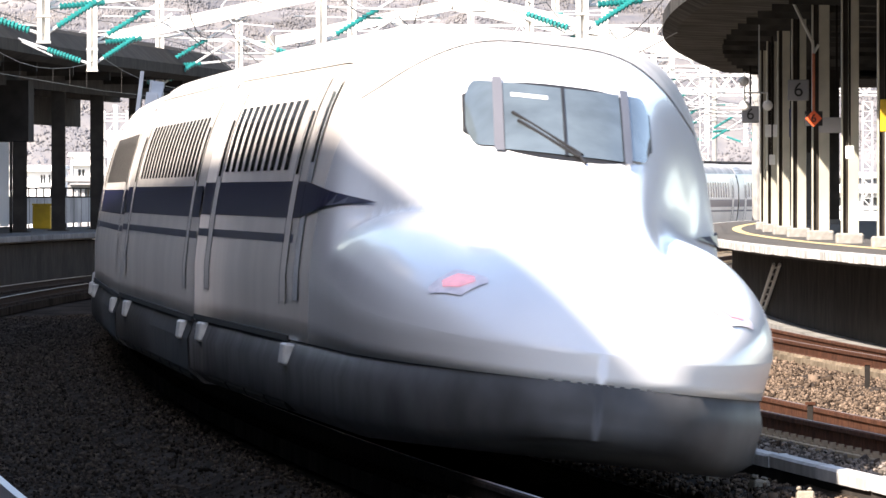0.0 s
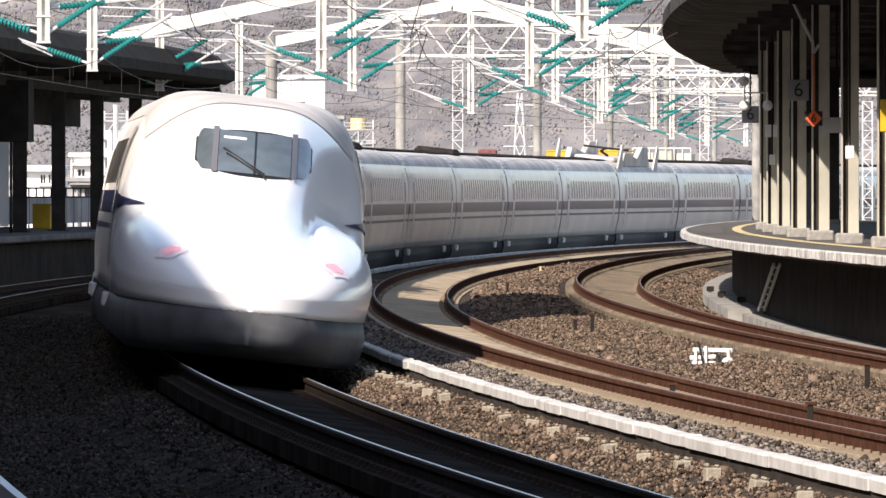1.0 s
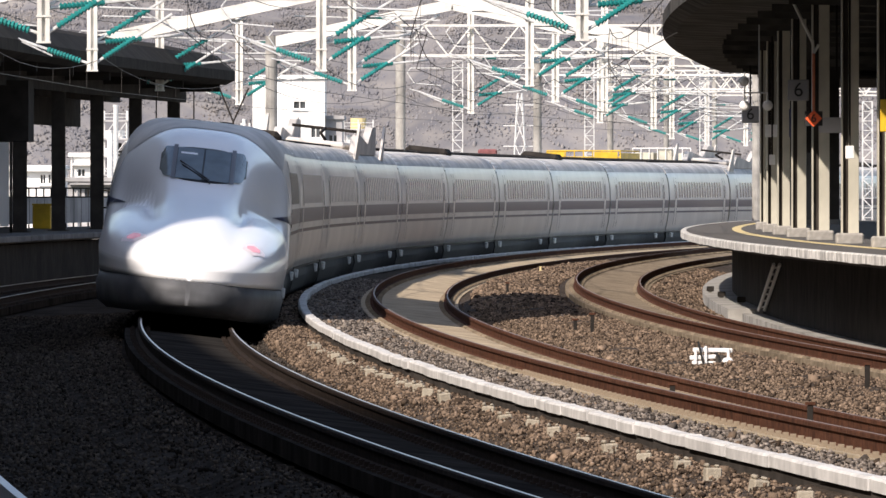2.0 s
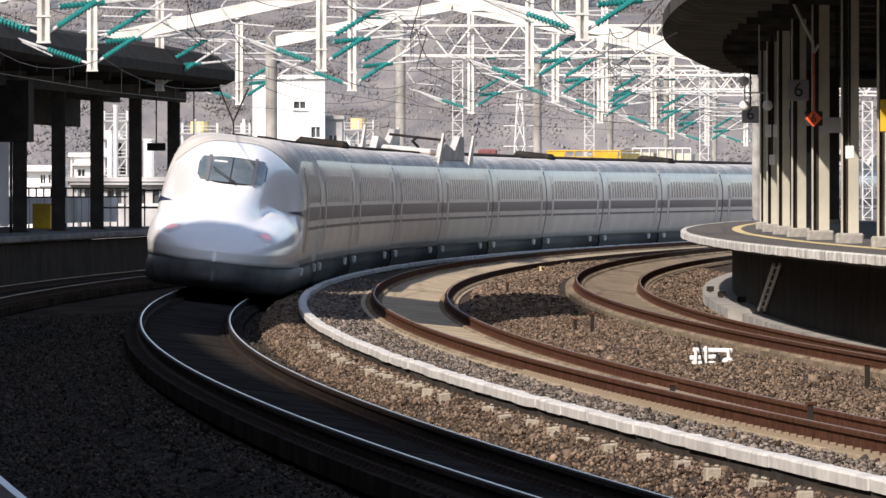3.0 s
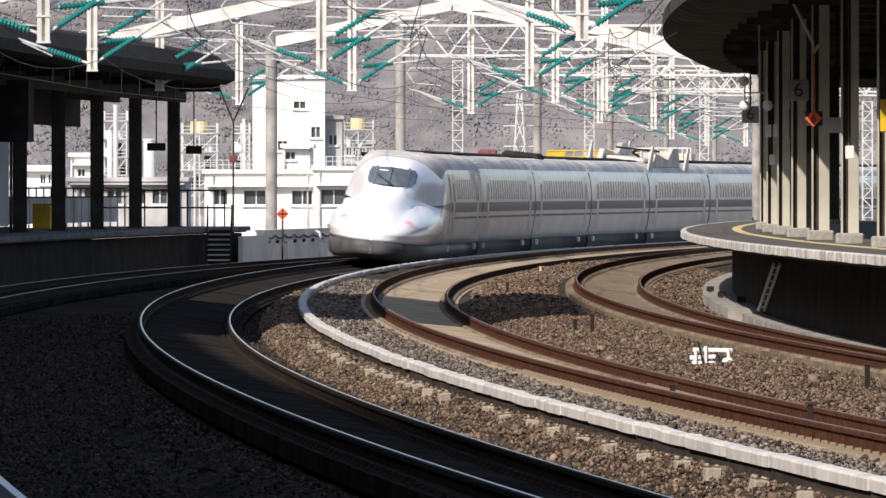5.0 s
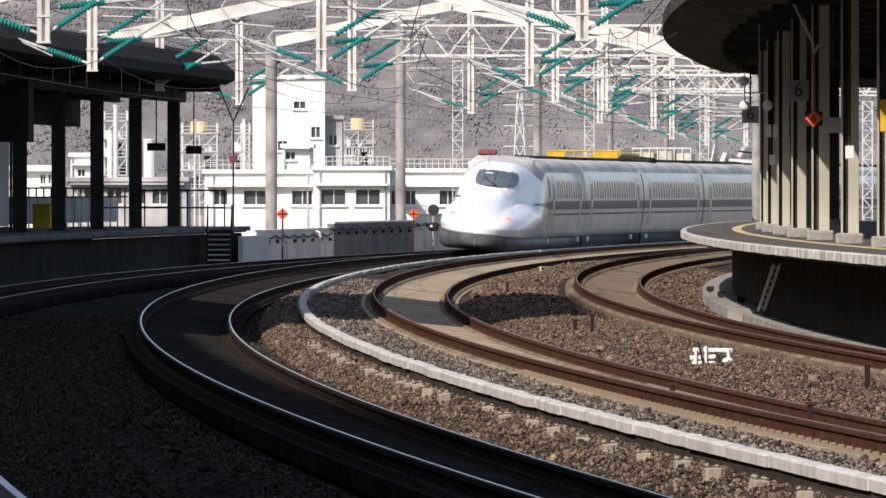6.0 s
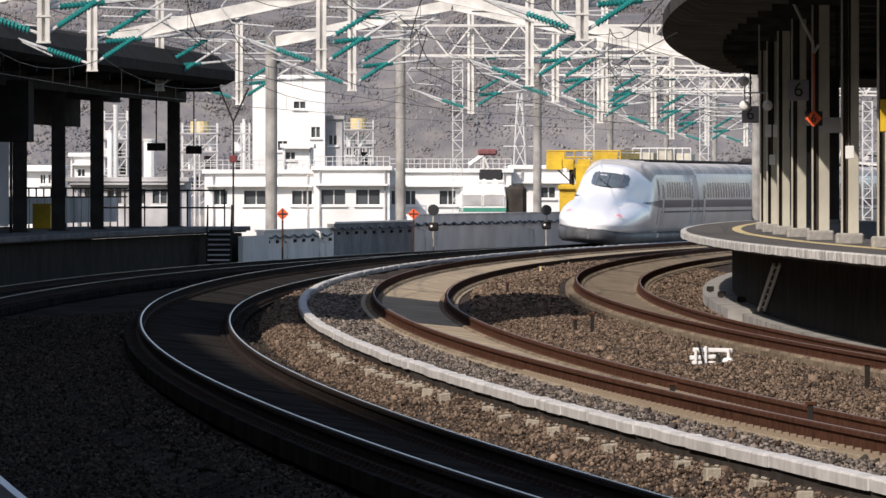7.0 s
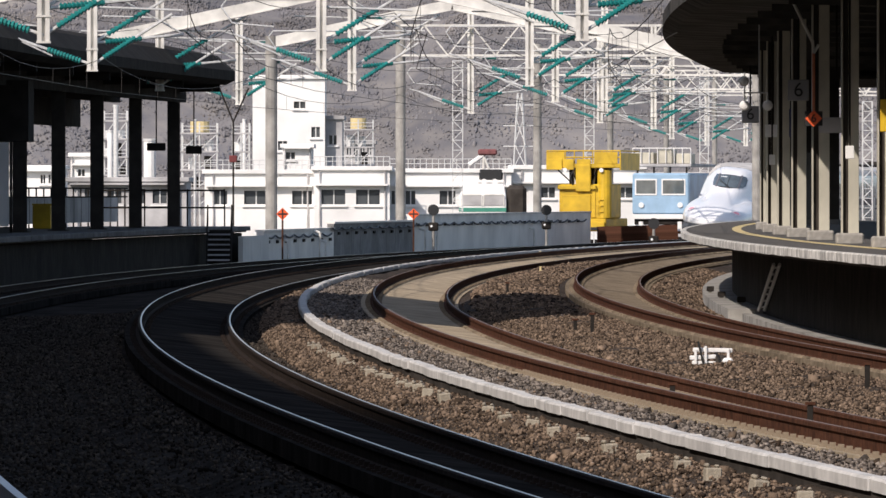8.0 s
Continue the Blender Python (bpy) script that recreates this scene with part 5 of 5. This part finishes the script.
def plant_tower(x0, x1, y_top, d, levels, tank, label):
    """An open steel frame with decks, railings and vessels."""
    t = thing("plant_tower", Matrix.Translation((wx((x0 + x1) / 2, d), d, 0)), label, "plant tower", "steel plant towers")
    h, top, k = (x1 - x0) * d / 18265 / 2, wz(y_top, d), random.Random(int(x0))
    for sx in (-h, 0, h):
        for y in (0, 2.0):
            part("post", bars(bmesh.new(), [((sx, y, -8), (sx, y, top))], 0.06, 4), M_GALV, t)
    for i in range(levels):
        z = top - 1.15 * i - 0.7
        deck = part("deck", boxes((-h - 0.1, h + 0.1, -0.1, 2.1, z, z + 0.1)), M_HOUSE_GREY, t)
        part("railing", bars(bmesh.new(), [((-h, 0, z + 0.5), (h, 0, z + 0.5)), ((-h, 0, z + 0.28), (h, 0, z + 0.28))], 0.025, 4), M_GALV, deck)
        part("brace", bars(bmesh.new(), [((-h, 0, z - 1.0), (0, 0, z)), ((0, 0, z - 1.0), (h, 0, z))], 0.035, 4), M_GALV, t)
        if i:
            for _ in range(2):
                x, r = k.uniform(-h * 0.7, h * 0.7), k.uniform(0.18, 0.32)
                part("vessel", bars(bmesh.new(), [((x, 1.0, z + 0.1), (x, 1.0, z + k.uniform(0.6, 0.95)))], r, 10), k.choice((M_HOUSE, M_GALV, M_COL_DARK)), t)
    if tank:
        part("tank", bars(bmesh.new(), [((0, 1.0, top - 0.6), (0, 1.0, top + 0.1))], h * 0.55, 14), M_CREAM, t, "cream drum on top")


plant_tower(608, 660, 212, 670, 4, True, "open steel plant tower with pipes and vessels behind the houses")
plant_tower(322, 384, 218, 650, 4, True, "open steel plant tower with a cream drum behind the platform")
plant_tower(183, 224, 196, 655, 5, False, "tall open steel tower with pipes behind the platform")
plant_tower(412, 441, 218, 645, 4, False, "narrow steel stair tower beside the apartment block")


def lattice_mast(x, d, top, w, label, z0=-8.0):
    t = thing("lattice_mast", Matrix.Translation((wx(x, d), d, 0)), label, "lattice mast", "lattice masts")
    h = w / 2
    for sx in (-h, h):
        for sy in (-h, h):
            part("leg", bars(bmesh.new(), [((sx, sy, z0), (sx, sy, top))], 0.035, 4), M_GALV, t)
    n = int((top - max(z0, 0)) / w) + 1
    for i in range(n):
        za = top - w * (i + 1)
        zb = top - w * i
        for sy in (-h, h):
            part("lacing", bars(bmesh.new(), [((-h, sy, za), (h, sy, zb)) if i % 2 else ((h, sy, za), (-h, sy, zb))], 0.026, 4), M_GALV, t)
            part("cross_bar", bars(bmesh.new(), [((-h, sy, zb), (h, sy, zb))], 0.022, 4), M_GALV, t)
    return t


lattice_mast(810, 520, wz(108, 520), 0.5, "galvanised lattice mast behind the houses")
lattice_mast(1043, 560, wz(110, 560), 0.5, "galvanised lattice mast behind the yard")
lattice_mast(1246, 600, wz(120, 600), 0.5, "galvanised lattice mast near the sunlit platform")
lattice_mast(1535, 480, wz(180, 480), 0.45, "galvanised lattice mast near the sunlit platform")


def pylon(x, d, y_top, y_base, w):
    t = thing("power_pylon", Matrix.Translation((wx(x, d), d, 0)), "distant grey power line pylon before the hill", "pylon")
    top, wb = wz(y_top, d), w * d / 18265
    z0 = -8.0
    for sx in (-1, 1):
        for sy in (-1, 1):
            part("leg", bars(bmesh.new(), [((sx * wb / 2, sy * wb / 2, z0), (sx * 0.25, sy * 0.25, top))], 0.12, 4), M_GALV, t)
    for i in range(4):
        z = top - 1.5 - 2.6 * i
        part("cross_arm", bars(bmesh.new(), [((-wb * 0.7, 0, z), (wb * 0.7, 0, z))], 0.09, 4), M_GALV, t)
    lac = bmesh.new()
    for i in range(7):
        za, zb = z0 + (top - z0) * i / 7, z0 + (top - z0) * (i + 1) / 7
        ha, hb = wb / 2 * (1 - i / 7) + 0.25, wb / 2 * (1 - (i + 1) / 7) + 0.25
        bars(lac, [((-ha, -ha, za), (hb, -hb, zb)), ((ha, -ha, za), (-hb, -hb, zb))], 0.07, 4)
    part("lacing", lac, M_GALV, t)


pylon(920, 1300, 165, 275, 42)


# ---- parked works vehicles ----
def wheel(parent, x, y):
    w = part("wheel", bars(bmesh.new(), [((x - 0.06, y, 0.42), (x + 0.06, y, 0.42))], 0.42, 20), M_RUST, parent)
    part("hub", bars(bmesh.new(), [((x - 0.09, y, 0.42), (x + 0.09, y, 0.42))], 0.14, 12), M_DARK_STEEL, w)


def works_car_yellow():
    v = thing("works_vehicle", Matrix.Translation((6.5, 480, 0.05)) @ Matrix.Rotation(-0.16, 4, "Z"), "parked yellow overhead line works vehicle with raised platform", "works vehicle")
    part("chassis", boxes((-1.1, 1.1, 0, 7, 0.55, 0.95)), M_YELLOW, v, bevel=0.04)
    part("buffer_beam", boxes((-1.05, 1.05, -0.15, 0.0, 0.35, 0.8)), M_YELLOW, v, bevel=0.03)
    body = part("cab", boxes((-1.15, 1.15, 0.3, 4.5, 0.95, 2.55)), M_YELLOW, v, bevel=0.06)
    part("door", boxes((-0.2, 0.55, 0.26, 0.3, 1.0, 2.3)), M_YELLOW, body)
    part("grille", boxes((-0.95, -0.35, 0.26, 0.3, 1.2, 1.7)), M_DARK_STEEL, body)
    part("mid_frame", boxes((-0.75, -0.6, 0.8, 4.2, 2.55, 3.35), (0.6, 0.75, 0.8, 4.2, 2.55, 3.35), (-0.3, 0.3, 1.2, 3.8, 2.55, 3.3)), M_DARK_STEEL, v, "dark lifting frame")
    part("work_deck", boxes((-1.75, 1.75, 0.2, 6.5, 3.3, 3.5)), M_YELLOW, v, bevel=0.03)
    part("mast_cover", boxes((-0.35, 0.35, 0.1, 0.3, 2.2, 3.45)), M_YELLOW, v, bevel=0.03)
    for z in (3.8, 4.1):
        part("guard_rail", bars(bmesh.new(), [((-1.72, 0.25, z), (1.72, 0.25, z)), ((-1.72, 0.25, z), (-1.72, 6.4, z)), ((1.72, 0.25, z), (1.72, 6.4, z))], 0.035, 5), M_YELLOW, v)
    for i in range(9):
        x = -1.72 + 3.44 * i / 8
        part("rail_post", bars(bmesh.new(), [((x, 0.25, 3.5), (x, 0.25, 4.12))], 0.03, 5), M_YELLOW, v)
    for x0, x1 in ((-1.7, -0.9), (0.5, 1.6)):
        part("deck_panel", boxes((x0, x1, 0.2, 0.24, 3.5, 4.05)), M_YELLOW, v)
    for x in (-0.72, 0.72):
        for y in (1.2, 5.5):
            wheel(v, x, y)
    part("front_panel", boxes((-1.0, 0.35, 0.20, 0.297, 1.0, 2.05)), M_YELLOW, v, "raised front panel", bevel=0.03)
    part("hood_lip", boxes((-1.2, 0.6, 0.12, 0.30, 2.30, 2.50)), M_YELLOW, v, bevel=0.03)
    part("tank", bars(bmesh.new(), [((0.95, 0.55, 0.98), (0.95, 0.55, 3.2))], 0.34, 14), M_YELLOW, v, "upright yellow tank", smooth=False)
    part("coupler", boxes((-0.25, 0.25, -0.55, -0.15, 0.25, 0.6)), M_YELLOW, v, bevel=0.05)
    for i in range(5):
        part("ladder_rung", bars(bmesh.new(), [((0.62, 0.18, 0.7 + 0.28 * i), (0.95, 0.18, 0.7 + 0.28 * i))], 0.02, 5), M_YELLOW, v)
    for x in (-0.45, -0.2, 0.1, 0.4):
        part("lift_ram", bars(bmesh.new(), [((x, 0.7, 2.5), (x * 1.2, 0.8, 3.35))], 0.05, 6), M_GALV, v, "steel lifting ram")
    for x0, x1 in ((-1.74, -1.0), (-0.9, -0.45), (-0.3, 0.35)):
        part("deck_skirt", boxes((x0, x1, 0.14, 0.19, 3.22, 3.72)), M_YELLOW, v, bevel=0.01)
    part("deck_side", boxes((1.70, 1.76, 0.2, 6.4, 3.2, 4.0)), M_YELLOW, v)
    works_extras(v)


def works_extras(v):
    for x in (-1.3, -0.65, 0.0, 0.65, 1.3):
        part("deck_brace", bars(bmesh.new(), [((x, 0.3, 3.3), (x * 0.55, 0.6, 2.7))], 0.035, 5), M_DARK_STEEL, v)
    part("hose", bars(bmesh.new(), [((-0.5, 0.2, 2.5), (-0.62, 0.18, 2.9)), ((-0.62, 0.18, 2.9), (-0.4, 0.2, 3.3))], 0.04, 6), M_BLACK, v)
    for x in (-0.85, 0.85):
        part("work_lamp", bars(bmesh.new(), [((x, 0.1, 3.2), (x, 0.2, 3.2))], 0.1, 12), M_HOUSE, v, "round work lamp")
        part("step", boxes((x - 0.2, x + 0.2, -0.1, 0.25, 0.5, 0.54)), M_DARK_STEEL, v)
    part("warning_stripe", boxes((-1.05, -0.4, -0.17, -0.155, 0.4, 0.55), (0.4, 1.05, -0.17, -0.155, 0.4, 0.55)), M_BLACK, v)


def works_car_blue():
    v = thing("works_vehicle", Matrix.Translation((10.55, 500, 0.2)) @ Matrix.Rotation(-0.17, 4, "Z"), "parked pale blue works railcar with rooftop equipment", "works vehicle")
    cab = part("cab", boxes((-1.4, 1.4, 0, 9, 0.95, 2.95)), M_LIGHT_BLUE, v, bevel=0.08)
    for x0, x1 in ((-1.2, -0.25), (0.1, 1.15)):
        w = part("windscreen", boxes((x0, x1, -0.02, 0.02, 1.95, 2.6)), M_SCREEN, cab)
        part("frame", boxes((x0 - 0.06, x1 + 0.06, -0.03, 0.01, 2.6, 2.67), (x0 - 0.06, x1 + 0.06, -0.03, 0.01, 1.88, 1.95), (x0 - 0.06, x0, -0.03, 0.01, 1.95, 2.6), (x1, x1 + 0.06, -0.03, 0.01, 1.95, 2.6)), M_HOUSE, w)
    for x in (-0.95, 0.95):
        part("headlight", bars(bmesh.new(), [((x, -0.06, 1.4), (x, 0.0, 1.4))], 0.13, 14), M_HOUSE, cab, "round white headlight")
        part("rail_guard", boxes((x - 0.1, x + 0.1, -0.2, 0.0, 0.15, 0.6)), M_HOUSE, v)
    part("underframe", boxes((-1.3, 1.3, 0.05, 9, 0.45, 0.95)), M_DARK_STEEL, v, bevel=0.03)
    part("buffer_beam", boxes((-1.35, 1.35, -0.12, 0.05, 0.72, 0.95)), M_HOUSE, v, bevel=0.02)
    part("roof_deck", boxes((-1.45, 1.45, 0.3, 8.6, 3.25, 3.4)), M_HOUSE_GREY, v, bevel=0.02)
    for x in (-1.2, -0.4, 0.4, 1.2):
        part("deck_strut", boxes((x - 0.04, x + 0.04, 0.4, 0.5, 2.95, 3.25)), M_DARK_STEEL, v)
    for x0, x1, z in ((-1.4, -0.4, 3.95), (-0.2, 0.5, 4.1), (0.7, 1.4, 3.9)):
        part("deck_box", boxes((x0, x1, 0.4, 2.0, 3.4, z)), M_COLUMN, v, bevel=0.04)
    for i in range(8):
        x = -1.42 + 2.84 * i / 7
        part("rail_post", bars(bmesh.new(), [((x, 0.32, 3.4), (x, 0.32, 4.15))], 0.025, 5), M_HOUSE, v)
    part("guard_rail", bars(bmesh.new(), [((-1.42, 0.32, 4.15), (1.42, 0.32, 4.15))], 0.03, 5), M_HOUSE, v)
    for x in (-0.72, 0.72):
        for y in (1.5, 7.0):
            wheel(v, x, y)


works_car_yellow()
works_car_blue()


def works_truck():
    k, d = 540 / 18265, 540
    v = thing("works_truck", Matrix.Translation((wx(853, d), d, -1.2)), "white works truck with a green stripe behind the parapet", "truck")

    def X(x):
        return (x - 853) * k

    def Z(y):
        return wz(y, d) + 1.2
    cab = boxes((X(812), X(896), 0, 4, 0.4, Z(352)))
    top = [cab.verts.new(p) for p in ((X(812), 0, Z(352) + 0.004), (X(896), 0, Z(352) + 0.004), (X(896), 4, Z(352) + 0.004), (X(812), 4, Z(352) + 0.004), (X(821), 0.5, Z(326)), (X(892), 0.5, Z(326)), (X(892), 3.6, Z(326)), (X(821), 3.6, Z(326)))]
    for f in ((3, 2, 1, 0), (4, 5, 6, 7), (0, 1, 5, 4), (1, 2, 6, 5), (2, 3, 7, 6), (3, 0, 4, 7)):
        cab.faces.new([top[i] for i in f])
    part("cab", cab, M_HOUSE, v, bevel=0.04)
    for x0, x1 in ((818, 852), (857, 891)):
        w = part("window", boxes((X(x0), X(x1), -0.03, -0.004, Z(364), Z(346))), M_HOUSE_GREY, v, "pale grey window with its blind down")
        part("frame", boxes((X(x0) - 0.05, X(x0), -0.05, -0.004, Z(365), Z(345)), (X(x1), X(x1) + 0.05, -0.05, -0.004, Z(365), Z(345)), (X(x0), X(x1), -0.05, -0.004, Z(346), Z(344))), M_PAINT_W, w)
    part("stripe", boxes((X(812), X(896), -0.02, -0.003, Z(375), Z(368))), M_GREEN, v, "green stripe")
    part("beacon_box", boxes((X(849), X(889), 0.8, 1.6, Z(319), Z(300))), M_BLACK, v, "black rooftop housing", bevel=0.05)
    for x in (857, 876):
        part("roof_lamp", bars(bmesh.new(), [((X(x), 0.7, Z(322)), (X(x), 0.9, Z(322)))], 0.16, 12), M_HOUSE, v, "round white roof lamp")
    part("crane_arm", bars(bmesh.new(), [((X(830), 1.2, Z(292)), (X(856), 1.2, Z(274)))], 0.12, 6), M_HOUSE, v, "white crane arm")
    part("crane_post", bars(bmesh.new(), [((X(856), 1.2, Z(326)), (X(856), 1.2, Z(272))), ((X(866), 1.2, Z(300)), (X(856), 1.2, Z(276)))], 0.07, 6), M_PAINT_W, v)
    part("crane_head", boxes((X(846), X(880), 1.0, 1.5, Z(275), Z(264))), material("dull_maroon", (0.18, 0.06, 0.06), 0.6), v, "dull red crane head", bevel=0.08)
    part("tarpaulin", boxes((X(897), X(932), 0.1, 6, 0.5, Z(328))), M_COL_DARK, v, "dark grey tarpaulin over the load", bevel=0.2)
    for x in (-0.7, 0.7):
        wheel(v, x, 1.2)


works_truck()
fence2 = thing("yard_fence", Matrix(), "brown slatted fence before the works yard", "fence")
for i in range(60):
    s = 256 + 0.45 * i
    p = at(-7.2, s, -0.6)
    part("slat", boxes((-0.07, 0.07, -0.02, 0.02, 0, 1.25)), M_RUST, fence2, m=Matrix.Translation(p))

# an added block outside the view, there only to shade part of the tracks
make_house(-52, -19, 152, 190, 29.3, "unseen concrete block added to shade the tracks", [(-50 + 4 * i, -48 + 4 * i, 8, 10) for i in range(7)], mat=M_CONCRETE, name="station_block")
# Unseen walls and roofs, added to shade the left platform and tracks
shade_wing_block = thing("shade_wing", Matrix(), "long unseen concrete block added to shade platform and tracks", "building")
part("wall", sweep("wall", [(-16.9, -8.0), (-16.5, -8.0), (-16.5, 11.6), (-16.9, 11.6)], S0, 126, 6, M_CONCRETE), M_CONCRETE, shade_wing_block)
part("roof", sweep("roof", [(-26.0, 11.6), (-16.3, 11.6), (-16.3, 12.0), (-26.0, 12.0)], S0, 126.3, 6, M_CONCRETE), M_CONCRETE, shade_wing_block)
part("upper_wall", sweep("upper_wall", [(-16.9, 12.0), (-16.5, 12.0), (-16.5, 21.0), (-16.9, 21.0)], S0, 28, 6, M_CONCRETE), M_CONCRETE, shade_wing_block)
part("upper_roof", sweep("upper_roof", [(-26.0, 21.0), (-16.4, 21.0), (-16.4, 21.3), (-26.0, 21.3)], S0, 28.2, 6, M_CONCRETE), M_CONCRETE, shade_wing_block)
part("back_wall", sweep("back_wall", [(-26.0, -8.0), (-25.6, -8.0), (-25.6, 11.6), (-26.0, 11.6)], S0, 126, 6, M_CONCRETE), M_CONCRETE, shade_wing_block)


# ---- hills ----
def make_hill(name, y0, depth, x0, x1, base_h, amp, seed, mat, label):
    nx, ny = 220, 26
    verts, faces = [], []
    for j in range(ny + 1):
        f = j / ny
        for i in range(nx + 1):
            x = x0 + (x1 - x0) * i / nx
            ridge = base_h + amp * noise.fractal(Vector((x * 0.006, seed, 0)), 1.0, 2.0, 5)
            h = ridge * math.sin(f * math.pi / 2) ** 0.8
            h += 5.0 * noise.fractal(Vector((x * 0.02, depth * f * 0.02, seed)), 1.0, 2.0, 6) * min(1, f * 4)
            verts.append((x, y0 + depth * f, -8.2 + h))
    for j in range(ny):
        for i in range(nx):
            a = j * (nx + 1) + i
            faces.append((a, a + 1, a + nx + 2, a + nx + 1))
    tagged(part(name, mesh_from(name, verts, faces, mat, True), mat), label, "hill", kind="structure")


# Distance haze is mixed into both colours, pale and greyed
M_HILL = material("hill_haze_tint", (0.20, 0.20, 0.22), 0.95, vary=0.25, scale=0.25, second=(0.25, 0.235, 0.225), stain=0.25, stain_scale=0.04, bump=0.6, bump_scale=0.5, spec=0.02)
M_WOODS = material("woods_haze_tint", (0.20, 0.205, 0.235), 0.95, vary=0.16, scale=0.07, second=(0.285, 0.262, 0.245), stain=0.35, stain_scale=0.05, spec=0.02)


def slope_height(x, f, depth, base_h, amp, seed):
    ridge = base_h + amp * noise.fractal(Vector((x * 0.006, seed, 0)), 1.0, 2.0, 5)
    return -8.2 + ridge * math.sin(f * math.pi / 2) ** 0.8 + 5.0 * noise.fractal(Vector((x * 0.02, depth * f * 0.02, seed)), 1.0, 2.0, 6) * min(1, f * 4)


def make_woods(name, y0, depth, x0, x1, base_h, amp, seed, count, size, label):
    """Ragged twiggy clumps over a hillside."""
    rng = np.random.default_rng(int(seed * 10))
    base = np.array([(1, 0, 0), (0, 1, 0), (-1, 0, 0), (0, -1, 0), (0, 0, 1), (0, 0, -1)], float)
    tris = np.array([(0, 1, 4), (1, 2, 4), (2, 3, 4), (3, 0, 4), (1, 0, 5), (2, 1, 5), (3, 2, 5), (0, 3, 5)])
    xs, fs = rng.uniform(x0, x1, count), rng.random(count) ** 0.8
    cen = np.array([(x, y0 + depth * f, slope_height(x, f, depth, base_h, amp, seed)) for x, f in zip(xs, fs)])
    cen[:, 2] += rng.uniform(-0.5, 0.4, count) * size
    r = size * np.exp(rng.normal(-0.2, 0.35, (count, 1, 1))) * rng.uniform(0.6, 1.2, (count, 1, 3)) * np.array([0.8, 0.8, 1.25])
    v = base[None] * r * rng.uniform(0.4, 1.3, (count, 6, 1)) + cen[:, None, :]
    f = (tris[None] + 6 * np.arange(count)[:, None, None]).reshape(-1, 3)
    me = bpy.data.meshes.new(name)
    me.vertices.add(count * 6)
    me.vertices.foreach_set("co", v.reshape(-1))
    me.loops.add(f.size)
    me.loops.foreach_set("vertex_index", f.reshape(-1))
    me.polygons.add(len(f))
    me.polygons.foreach_set("loop_start", np.arange(0, f.size, 3))
    me.materials.append(M_WOODS)
    me.update()
    me.polygons.foreach_set("use_smooth", [True] * len(me.polygons))
    tagged(part(name, me, M_WOODS), label, "woods", kind="stuff")


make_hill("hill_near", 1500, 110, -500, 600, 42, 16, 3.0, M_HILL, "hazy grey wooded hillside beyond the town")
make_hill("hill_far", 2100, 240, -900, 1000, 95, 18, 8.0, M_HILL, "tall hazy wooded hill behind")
make_woods("hillside_woods", 1500, 110, -85, 85, 42, 16, 3.0, 90000, 0.27, "grey-brown trees with haze in their colour over the hillside")
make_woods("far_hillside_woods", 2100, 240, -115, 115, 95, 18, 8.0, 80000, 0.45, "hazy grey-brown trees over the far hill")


motions()
